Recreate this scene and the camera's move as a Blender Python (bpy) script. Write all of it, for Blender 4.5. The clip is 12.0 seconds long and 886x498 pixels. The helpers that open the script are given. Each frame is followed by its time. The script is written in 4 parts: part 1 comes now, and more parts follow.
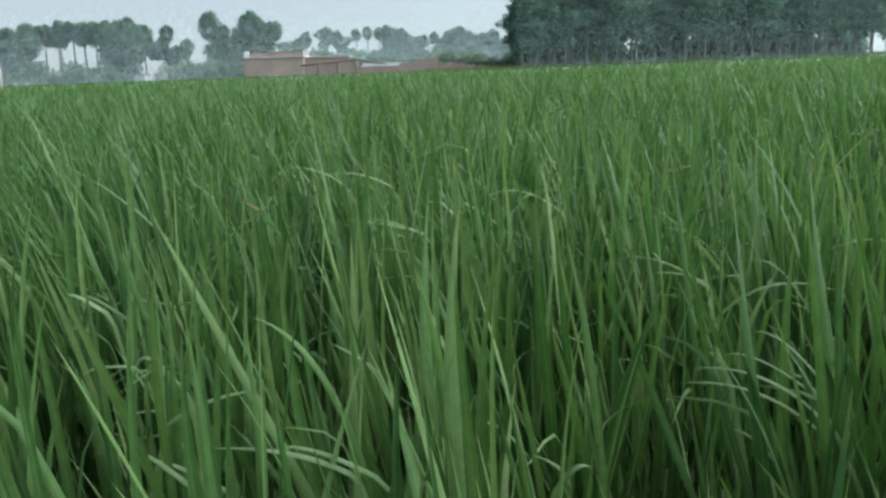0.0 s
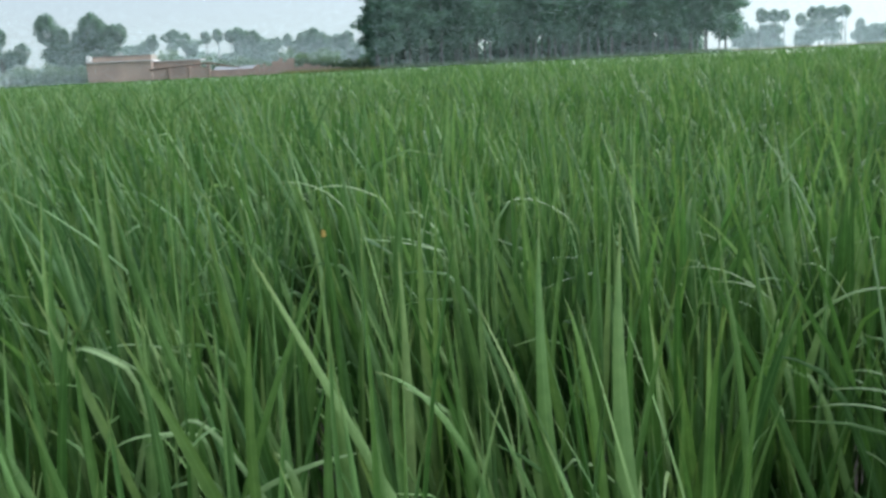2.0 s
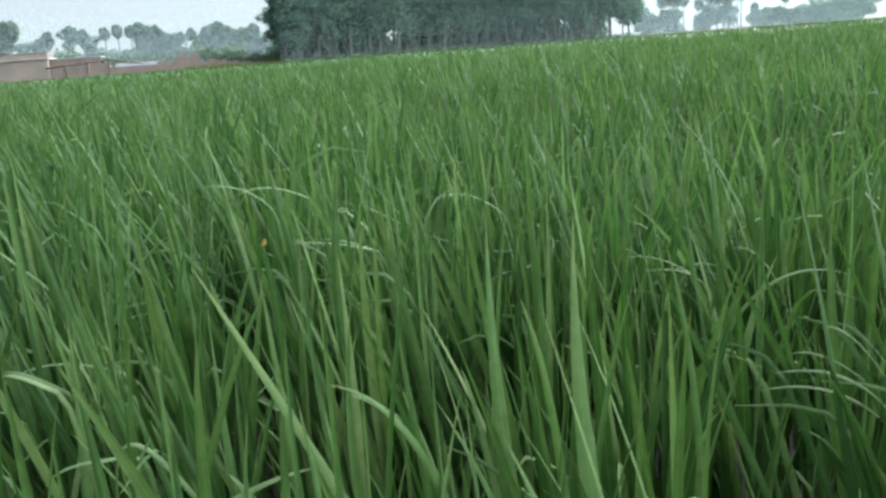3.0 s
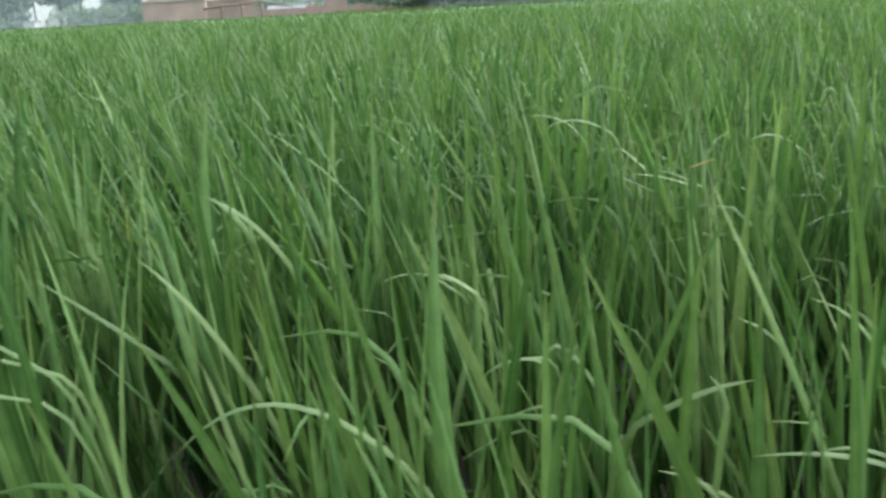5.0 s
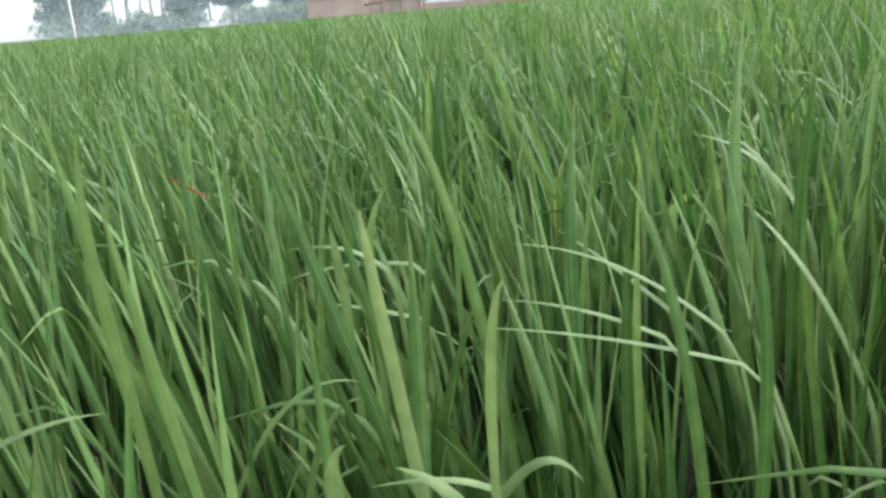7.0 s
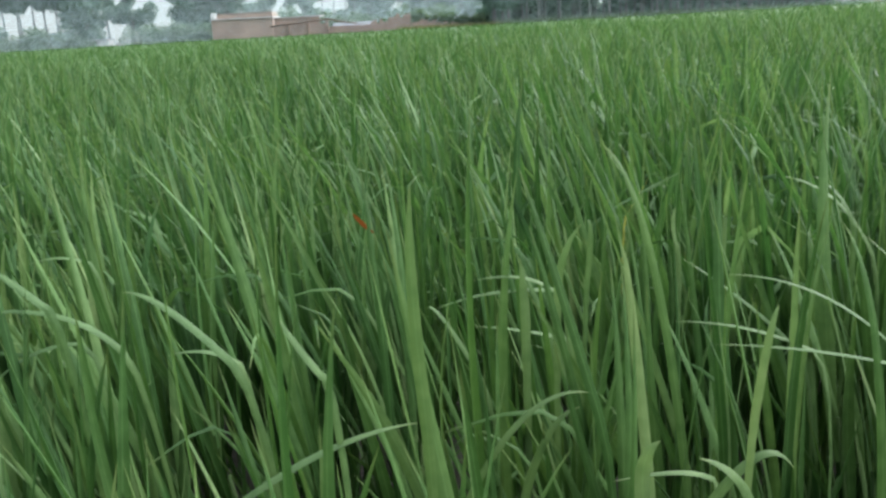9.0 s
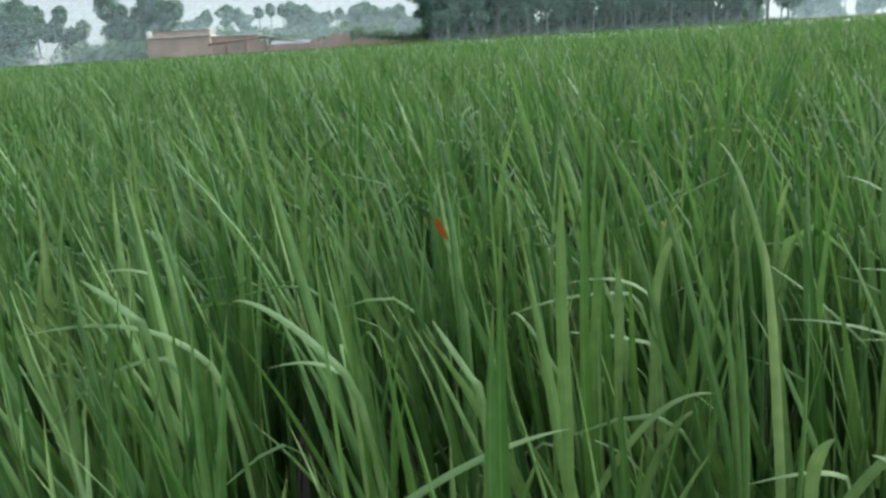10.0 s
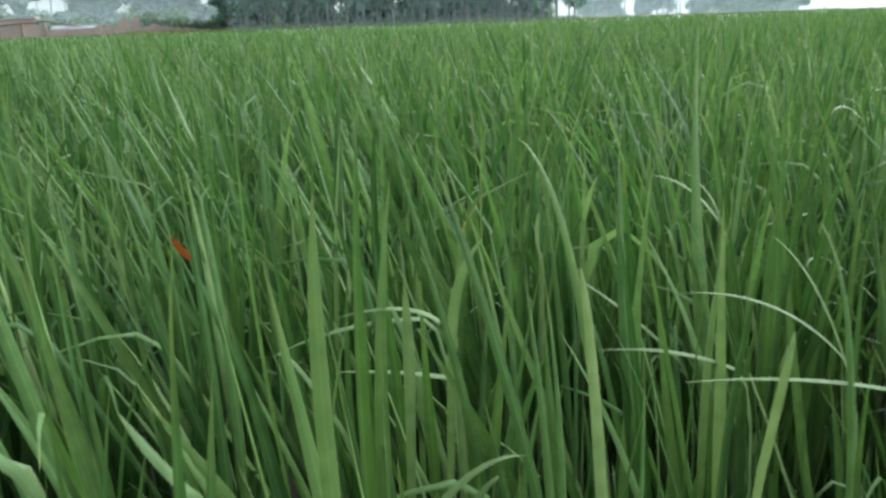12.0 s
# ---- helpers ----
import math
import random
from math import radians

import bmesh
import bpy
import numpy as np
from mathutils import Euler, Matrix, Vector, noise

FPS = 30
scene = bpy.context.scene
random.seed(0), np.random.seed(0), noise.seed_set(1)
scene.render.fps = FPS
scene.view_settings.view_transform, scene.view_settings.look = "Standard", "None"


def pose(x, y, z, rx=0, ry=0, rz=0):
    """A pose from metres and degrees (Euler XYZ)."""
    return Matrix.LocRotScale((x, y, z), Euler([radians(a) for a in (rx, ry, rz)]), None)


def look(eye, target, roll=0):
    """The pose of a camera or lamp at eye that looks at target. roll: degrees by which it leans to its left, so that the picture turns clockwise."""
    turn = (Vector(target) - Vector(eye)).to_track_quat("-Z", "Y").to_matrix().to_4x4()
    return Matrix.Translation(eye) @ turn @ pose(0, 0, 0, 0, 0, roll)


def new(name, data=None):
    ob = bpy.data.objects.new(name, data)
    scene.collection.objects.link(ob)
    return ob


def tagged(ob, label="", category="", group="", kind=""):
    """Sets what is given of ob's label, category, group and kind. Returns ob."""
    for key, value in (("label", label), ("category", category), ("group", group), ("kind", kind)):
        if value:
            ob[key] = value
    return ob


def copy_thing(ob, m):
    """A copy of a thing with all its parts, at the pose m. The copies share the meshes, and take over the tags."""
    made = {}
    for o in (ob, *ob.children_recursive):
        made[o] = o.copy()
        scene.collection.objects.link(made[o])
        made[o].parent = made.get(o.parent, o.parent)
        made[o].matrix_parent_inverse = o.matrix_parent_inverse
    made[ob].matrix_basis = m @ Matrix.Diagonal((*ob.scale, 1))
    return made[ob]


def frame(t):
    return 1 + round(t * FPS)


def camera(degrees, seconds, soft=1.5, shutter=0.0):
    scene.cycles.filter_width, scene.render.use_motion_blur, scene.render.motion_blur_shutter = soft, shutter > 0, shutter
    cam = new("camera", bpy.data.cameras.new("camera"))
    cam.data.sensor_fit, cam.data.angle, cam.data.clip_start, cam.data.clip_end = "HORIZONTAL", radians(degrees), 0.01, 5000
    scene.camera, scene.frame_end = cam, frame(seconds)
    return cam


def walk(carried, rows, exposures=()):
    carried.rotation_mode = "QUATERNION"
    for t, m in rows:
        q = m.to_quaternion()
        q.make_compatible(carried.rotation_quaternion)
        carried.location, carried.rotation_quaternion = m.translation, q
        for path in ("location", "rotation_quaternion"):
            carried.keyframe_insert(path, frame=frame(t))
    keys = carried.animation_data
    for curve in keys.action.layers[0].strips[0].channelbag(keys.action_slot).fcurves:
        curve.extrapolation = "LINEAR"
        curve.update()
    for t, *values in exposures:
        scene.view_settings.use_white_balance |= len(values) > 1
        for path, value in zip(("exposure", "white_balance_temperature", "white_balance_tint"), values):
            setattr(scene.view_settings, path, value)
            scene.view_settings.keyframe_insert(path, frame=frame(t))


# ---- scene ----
cam = camera(53.8, 12.0, soft=2.7, shutter=0.35)
PATH = [
    (0, (0.308, -0.033, 1.275), (0.232, 1.924, 0.869), -2.05),
    (0.5, (0.258, -0.033, 1.287), (0.199, 1.926, 0.889), -1.84),
    (1, (0.141, -0.004, 1.28), (0.085, 1.955, 0.883), -1.35),
    (1.5, (0.022, 0.104, 1.262), (0.064, 2.063, 0.859), -1.7),
    (2, (-0.006, 0.156, 1.285), (0.23, 2.098, 0.869), -2.83),
    (2.5, (-0.005, 0.17, 1.305), (0.354, 2.091, 0.881), -3.44),
    (2.7, (-0.013, 0.187, 1.301), (0.407, 2.094, 0.87), -4.16),
    (4.3, (-0.235, 0.188, 1.29), (0.106, 2.08, 0.739), -3.6),
    (4.5, (-0.281, 0.193, 1.284), (-0.026, 2.098, 0.733), -3.55),
    (5, (-0.422, 0.187, 1.29), (-0.304, 2.109, 0.752), -2.88),
    (5.5, (-0.521, 0.173, 1.292), (-0.535, 2.105, 0.774), -3.0),
    (6, (-0.71, 0.253, 1.246), (-0.87, 2.179, 0.731), -2.49),
    (6.5, (-0.904, 0.362, 1.21), (-1.087, 2.285, 0.693), -3.47),
    (7, (-0.983, 0.364, 1.214), (-1.205, 2.279, 0.68), -4.6),
    (7.5, (-1.099, 0.348, 1.217), (-1.344, 2.256, 0.67), -4.28),
    (7.7, (-1.169, 0.349, 1.222), (-1.408, 2.258, 0.674), -4.38),
    (9.3, (-1.364, 0.198, 1.29), (-1.334, 2.14, 0.813), -3.12),
    (9.5, (-1.412, 0.214, 1.275), (-1.369, 2.158, 0.808), -3.15),
    (10, (-1.515, 0.257, 1.269), (-1.386, 2.197, 0.801), -3.42),
    (10.5, (-1.524, 0.27, 1.276), (-1.369, 2.208, 0.803), -3.92),
    (11, (-1.5, 0.276, 1.284), (-1.234, 2.199, 0.805), -3.91),
    (11.5, (-1.462, 0.357, 1.262), (-0.945, 2.223, 0.762), -2.83),
    (12, (-1.431, 0.482, 1.244), (-0.873, 2.335, 0.739), -1.93),
]
EXPOSURES = [(0.0, 2.0, 6000, 15), (0.5, 1.99, 6000, 15), (1.5, 2.04, 6000, 15), (2.0, 2.14, 6000, 15), (2.5, 2.17, 6000, 15), (4.5, 2.86, 6350, 24), (5.0, 2.52, 6350, 17), (5.5, 2.3, 6350, 19), (6.0, 2.67, 6350, 24), (6.5, 2.46, 6350, 21), (7.0, 2.79, 6350, 26), (7.5, 3.02, 6350, 26), (9.5, 2.18, 6150, 15), (10.5, 2.18, 6150, 15), (11.5, 2.22, 6150, 15), (12.0, 2.34, 6150, 15)]
walk(cam, [(t, look(e, g, r)) for t, e, g, r in PATH], EXPOSURES)

# ---- light: a hazy overcast morning ----
SUN_ELEVATION, SUN_TURN = 34.0, 70.0
world = bpy.data.worlds.new("overcast_sky")
scene.world = world
world.use_nodes = True
wn = world.node_tree.nodes
wl = world.node_tree.links
sky = wn.new("ShaderNodeTexSky")
sky.sky_type = "NISHITA"
sky.sun_disc = False
sky.sun_elevation, sky.sun_rotation = radians(SUN_ELEVATION), radians(SUN_TURN)
sky.air_density, sky.dust_density, sky.ozone_density = 1.0, 0.2, 1.5
soften = wn.new("ShaderNodeHueSaturation")
soften.inputs["Saturation"].default_value = 0.22
background = wn["Background"]
background.inputs["Strength"].default_value = 0.065
wl.new(sky.outputs["Color"], soften.inputs["Color"])
cool = wn.new("ShaderNodeMix")
cool.data_type, cool.blend_type = "RGBA", "MULTIPLY"
cool.inputs[0].default_value = 1.0
cool.inputs[7].default_value = (0.88, 1.0, 1.0, 1)
wl.new(soften.outputs["Color"], cool.inputs[6])
# an overcast dome is brighter overhead than at the horizon
dome_at = wn.new("ShaderNodeTexCoord")
dome_z = wn.new("ShaderNodeSeparateXYZ")
dome = wn.new("ShaderNodeMath")
dome.operation = "MULTIPLY_ADD"
dome.inputs[1].default_value, dome.inputs[2].default_value = 1.35, 0.36
shape = wn.new("ShaderNodeMix")
shape.data_type, shape.blend_type = "RGBA", "MULTIPLY"
shape.inputs[0].default_value = 1.0
wl.new(dome_at.outputs["Generated"], dome_z.inputs[0])
wl.new(dome_z.outputs["Z"], dome.inputs[0])
wl.new(cool.outputs[2], shape.inputs[6])
wl.new(dome.outputs[0], shape.inputs[7])
wl.new(shape.outputs[2], background.inputs["Color"])

sun_data = bpy.data.lights.new("sun", "SUN")
sun_data.energy, sun_data.angle, sun_data.color = 2.6, radians(100), (1.0, 0.985, 0.96)
sun = new("sun", sun_data)
a, e = radians(SUN_TURN), radians(SUN_ELEVATION)
sun.matrix_world = look((0, 0, 60), (-60 * math.cos(e) * math.sin(a), -60 * math.cos(e) * math.cos(a), 60 - 60 * math.sin(e)))


# ---- materials ----
def material(name):
    m = bpy.data.materials.new(name)
    m.use_nodes = True
    return m, m.node_tree.nodes, m.node_tree.links, m.node_tree.nodes["Principled BSDF"]


def ramp(nodes, stops):
    r = nodes.new("ShaderNodeValToRGB")
    while len(r.color_ramp.elements) < len(stops):
        r.color_ramp.elements.new(0.5)
    for el, (at, col) in zip(r.color_ramp.elements, stops):
        el.position, el.color = at, (*col, 1)
    return r


def noise_node(nodes, links, scale, detail=4.0, coords="Object"):
    tc = nodes.new("ShaderNodeTexCoord")
    n = nodes.new("ShaderNodeTexNoise")
    n.inputs["Scale"].default_value, n.inputs["Detail"].default_value = scale, detail
    links.new(tc.outputs[coords], n.inputs["Vector"])
    return n


def mixed(nodes, links, kind, factor, a, b):
    m = nodes.new("ShaderNodeMix")
    m.data_type, m.blend_type = "RGBA", kind
    for socket, value in ((m.inputs[0], factor), (m.inputs[6], a), (m.inputs[7], b)):
        if isinstance(value, (int, float)):
            socket.default_value = value
        elif isinstance(value, tuple):
            socket.default_value = (*value, 1)
        else:
            links.new(value, socket)
    return m.outputs[2]


def leaf_material(name, stops, per_object, gloss=0.52, through_light=0.24, rib=0.35, patch=3.0, shine=0.14):
    """Grass-like leaf: hue varies leaf by leaf and in patches, a paler midrib, fine lengthwise veins, light shining through."""
    m, n, l, bsdf = material(name)
    if per_object:
        pick = n.new("ShaderNodeObjectInfo").outputs["Random"]
    else:
        pick = n.new("ShaderNodeNewGeometry").outputs["Random Per Island"]
    base = ramp(n, stops)
    l.new(pick, base.inputs["Fac"])
    geo = n.new("ShaderNodeNewGeometry")
    patches = n.new("ShaderNodeTexNoise")
    patches.inputs["Scale"].default_value, patches.inputs["Detail"].default_value = patch, 3.0
    l.new(geo.outputs["Position"], patches.inputs["Vector"])
    hue = ramp(n, [(0.3, (0.84, 0.92, 0.88)), (0.7, (1.12, 1.06, 0.98))])
    l.new(patches.outputs["Fac"], hue.inputs["Fac"])
    col = mixed(n, l, "MULTIPLY", 1.0, base.outputs["Color"], hue.outputs["Color"])
    across = n.new("ShaderNodeAttribute")
    across.attribute_name = "across"
    midrib = ramp(n, [(0.0, (rib, rib, rib)), (0.16, (0, 0, 0))])
    l.new(across.outputs["Fac"], midrib.inputs["Fac"])
    col = mixed(n, l, "MIX", midrib.outputs["Color"], col, (0.15, 0.26, 0.095))
    along = n.new("ShaderNodeAttribute")
    along.attribute_name = "along"
    tip = ramp(n, [(0.88, (0, 0, 0)), (1.0, (0.35, 0.35, 0.35))])
    l.new(along.outputs["Fac"], tip.inputs["Fac"])
    col = mixed(n, l, "MIX", tip.outputs["Color"], col, (0.20, 0.22, 0.075))
    # blotches and lengthwise streaks
    blotch = n.new("ShaderNodeTexNoise")
    blotch.inputs["Scale"].default_value, blotch.inputs["Detail"].default_value = 45.0, 4.0
    l.new(geo.outputs["Position"], blotch.inputs["Vector"])
    worn = ramp(n, [(0.3, (0.80, 0.84, 0.80)), (0.7, (1.14, 1.10, 1.12))])
    l.new(blotch.outputs["Fac"], worn.inputs["Fac"])
    col = mixed(n, l, "MULTIPLY", 1.0, col, worn.outputs["Color"])
    l.new(col, bsdf.inputs["Base Color"])
    bsdf.inputs["Roughness"].default_value = gloss
    bsdf.inputs["Specular IOR Level"].default_value = shine
    # a trace of sheen, added to pale far rice as haze does
    bsdf.inputs["Sheen Weight"].default_value, bsdf.inputs["Sheen Roughness"].default_value = 0.02, 0.4
    bsdf.inputs["Sheen Tint"].default_value = (0.95, 1.0, 0.85, 1)
    veins = n.new("ShaderNodeMath")
    veins.operation = "SINE"
    grow = n.new("ShaderNodeMath")
    grow.operation = "MULTIPLY"
    grow.inputs[1].default_value = 40.0
    l.new(across.outputs["Fac"], grow.inputs[0])
    l.new(grow.outputs[0], veins.inputs[0])
    bump = n.new("ShaderNodeBump")
    bump.inputs["Strength"].default_value, bump.inputs["Distance"].default_value = 0.25, 0.0004
    l.new(veins.outputs[0], bump.inputs["Height"])
    l.new(bump.outputs["Normal"], bsdf.inputs["Normal"])
    glow = n.new("ShaderNodeBsdfTranslucent")
    bright = mixed(n, l, "MULTIPLY", 1.0, col, (1.12, 1.19, 0.76))
    l.new(bright, glow.inputs["Color"])
    mix = n.new("ShaderNodeMixShader")
    mix.inputs[0].default_value = through_light
    l.new(bsdf.outputs[0], mix.inputs[1])
    l.new(glow.outputs[0], mix.inputs[2])
    l.new(mix.outputs[0], n["Material Output"].inputs["Surface"])
    return m


RICE = [(0.0, (0.028, 0.077, 0.022)), (0.4, (0.047, 0.111, 0.034)), (0.75, (0.068, 0.141, 0.046)), (0.92, (0.098, 0.180, 0.070)), (1.0, (0.142, 0.226, 0.106))]
rice_leaf = leaf_material("rice_leaf_near", [(at, (r * 1.06, g, b * 0.9)) for at, (r, g, b) in RICE], True)
rice_mass = leaf_material("rice_leaf_field", RICE, False, through_light=0.34, shine=0.16)
# paler copy of the leaf: sky sheen on arching blades put into colour
pale_leaf = leaf_material("skylit_rice_leaf", [(0.0, (0.078, 0.140, 0.052)), (1.0, (0.130, 0.205, 0.092))], True, gloss=0.45, through_light=0.3)
yellow_leaf = leaf_material("yellowing_leaf", [(0.0, (0.30, 0.29, 0.08)), (1.0, (0.36, 0.33, 0.10))], True)
orange_leaf = leaf_material("orange_dry_leaf", [(0.0, (0.36, 0.24, 0.11)), (1.0, (0.42, 0.28, 0.14))], True, rib=0.0)
red_leaf = leaf_material("red_dry_leaf", [(0.0, (0.17, 0.045, 0.014)), (1.0, (0.20, 0.055, 0.018))], True, rib=0.0)
bright_leaf = leaf_material("bright_rice_leaf", [(0.0, (0.095, 0.18, 0.05)), (1.0, (0.11, 0.195, 0.055))], True)
stem_green = leaf_material("rice_stem", [(0.0, (0.045, 0.090, 0.024)), (1.0, (0.075, 0.125, 0.038))], True, rib=0.0)
dry_grass = leaf_material("dry_grass", [(0.0, (0.17, 0.17, 0.09)), (0.5, (0.21, 0.19, 0.115)), (1.0, (0.13, 0.18, 0.085))], False, rib=0.0, patch=0.3)


def plain(name, dark, light, scale, rough=0.8, bump_depth=0.01, detail=6.0):
    """A surface with two scales of mottling and a fine relief."""
    m, n, l, bsdf = material(name)
    coarse = noise_node(n, l, scale, detail)
    fine = noise_node(n, l, scale * 14, 3.0)
    r = ramp(n, [(0.32, dark), (0.68, light)])
    l.new(coarse.outputs["Fac"], r.inputs["Fac"])
    grain = ramp(n, [(0.3, (0.82, 0.82, 0.82)), (0.7, (1.1, 1.1, 1.1))])
    l.new(fine.outputs["Fac"], grain.inputs["Fac"])
    l.new(mixed(n, l, "MULTIPLY", 1.0, r.outputs["Color"], grain.outputs["Color"]), bsdf.inputs["Base Color"])
    bsdf.inputs["Roughness"].default_value = rough
    b = n.new("ShaderNodeBump")
    b.inputs["Strength"].default_value, b.inputs["Distance"].default_value = 0.5, bump_depth
    l.new(fine.outputs["Fac"], b.inputs["Height"])
    l.new(b.outputs["Normal"], bsdf.inputs["Normal"])
    return m


def foliage(name, stops, patch=0.25, gloss=0.5):
    m = leaf_material(name, stops, False, gloss=gloss, through_light=0.5, rib=0.0, patch=patch)
    # bluish-white sheen on the leaves imitates haze over distant trees
    hazed = m.node_tree.nodes["Principled BSDF"]
    hazed.inputs["Sheen Weight"].default_value, hazed.inputs["Sheen Roughness"].default_value = 0.35, 0.6
    hazed.inputs["Sheen Tint"].default_value = (0.85, 0.93, 1.0, 1)
    return m


mud = plain("wet_mud", (0.022, 0.019, 0.013), (0.050, 0.042, 0.028), 1.2, 0.55)
bank = plain("earth_bank", (0.065, 0.052, 0.034), (0.13, 0.105, 0.07), 0.8, 0.9)
bark_grey = plain("grey_bark", (0.09, 0.10, 0.095), (0.17, 0.175, 0.165), 2.0, 0.9)
bark_dark = plain("brown_bark", (0.07, 0.055, 0.04), (0.16, 0.13, 0.10), 2.0, 0.9)
concrete = plain("weathered_concrete", (0.36, 0.35, 0.33), (0.52, 0.51, 0.48), 1.5, 0.85)
lime = plain("limewash", (0.55, 0.55, 0.53), (0.75, 0.75, 0.72), 0.9, 0.8)
tin = plain("grey_sheet_roof", (0.26, 0.28, 0.29), (0.38, 0.40, 0.40), 0.7, 0.8)
green_wall = plain("pale_green_wall", (0.34, 0.46, 0.38), (0.44, 0.55, 0.46), 0.7, 0.8)
bamboo = plain("dark_bamboo", (0.08, 0.06, 0.04), (0.17, 0.13, 0.09), 3.0, 0.7)
thatch = plain("old_thatch", (0.15, 0.13, 0.10), (0.28, 0.25, 0.20), 1.5, 0.95, 0.05)

# blue-green cast of grove, trees and palms: distance haze put into leaf colour
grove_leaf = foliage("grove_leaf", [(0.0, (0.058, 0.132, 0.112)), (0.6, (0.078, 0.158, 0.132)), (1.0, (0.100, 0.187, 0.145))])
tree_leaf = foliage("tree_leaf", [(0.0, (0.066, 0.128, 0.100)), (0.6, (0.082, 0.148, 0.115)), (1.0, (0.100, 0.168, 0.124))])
far_leaf = foliage("hazed_tree_leaf", [(0.0, (0.076, 0.136, 0.114)), (1.0, (0.102, 0.165, 0.136))])
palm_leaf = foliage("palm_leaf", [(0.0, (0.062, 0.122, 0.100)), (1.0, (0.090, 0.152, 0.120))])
shrub_leaf = foliage("shrub_leaf", [(0.0, (0.070, 0.120, 0.074)), (1.0, (0.108, 0.165, 0.096))])


def brickwork(name, a, b, mortar):
    m, n, l, bsdf = material(name)
    tc = n.new("ShaderNodeTexCoord")
    mp = n.new("ShaderNodeMapping")
    mp.inputs["Rotation"].default_value = (radians(90), 0, 0)
    l.new(tc.outputs["Object"], mp.inputs["Vector"])
    br = n.new("ShaderNodeTexBrick")
    br.inputs["Scale"].default_value = 1.0
    br.inputs["Brick Width"].default_value, br.inputs["Row Height"].default_value = 0.24, 0.085
    br.inputs["Mortar Size"].default_value = 0.008
    br.inputs["Color1"].default_value, br.inputs["Color2"].default_value = (*a, 1), (*b, 1)
    br.inputs["Mortar"].default_value = (*mortar, 1)
    l.new(mp.outputs["Vector"], br.inputs["Vector"])
    stain = noise_node(n, l, 0.35, 5.0)
    r = ramp(n, [(0.3, (0.72, 0.74, 0.76)), (0.7, (1.1, 1.06, 1.02))])
    l.new(stain.outputs["Fac"], r.inputs["Fac"])
    l.new(mixed(n, l, "MULTIPLY", 1.0, br.outputs["Color"], r.outputs["Color"]), bsdf.inputs["Base Color"])
    bsdf.inputs["Roughness"].default_value = 0.9
    bp = n.new("ShaderNodeBump")
    bp.inputs["Strength"].default_value, bp.inputs["Distance"].default_value = 0.6, 0.01
    bp.invert = True
    l.new(br.outputs["Fac"], bp.inputs["Height"])
    l.new(bp.outputs["Normal"], bsdf.inputs["Normal"])
    return m


brick_red = brickwork("pinkish_brick", (0.385, 0.305, 0.25), (0.435, 0.35, 0.29), (0.335, 0.305, 0.275))
brick_old = brickwork("old_brick", (0.36, 0.26, 0.21), (0.42, 0.32, 0.26), (0.30, 0.28, 0.25))


# ---- mesh helpers ----
def mesh_arrays(name, verts, faces, mat, along=None, across=None, smooth=True):
    """A mesh from arrays of corners and of equal-sided faces."""
    me = bpy.data.meshes.new(name)
    faces = np.asarray(faces, dtype=np.int32)
    count, sides = faces.shape
    me.vertices.add(len(verts))
    me.vertices.foreach_set("co", np.asarray(verts, dtype=np.float32).ravel())
    me.loops.add(count * sides)
    me.loops.foreach_set("vertex_index", faces.ravel())
    me.polygons.add(count)
    me.polygons.foreach_set("loop_start", np.arange(0, count * sides, sides, dtype=np.int32))
    me.polygons.foreach_set("use_smooth", np.full(count, smooth))
    for key, values in (("along", along), ("across", across)):
        if values is not None:
            layer = me.attributes.new(key, "FLOAT", "POINT")
            layer.data.foreach_set("value", np.asarray(values, dtype=np.float32).ravel())
    me.update(calc_edges=True)
    me.materials.append(mat)
    return me


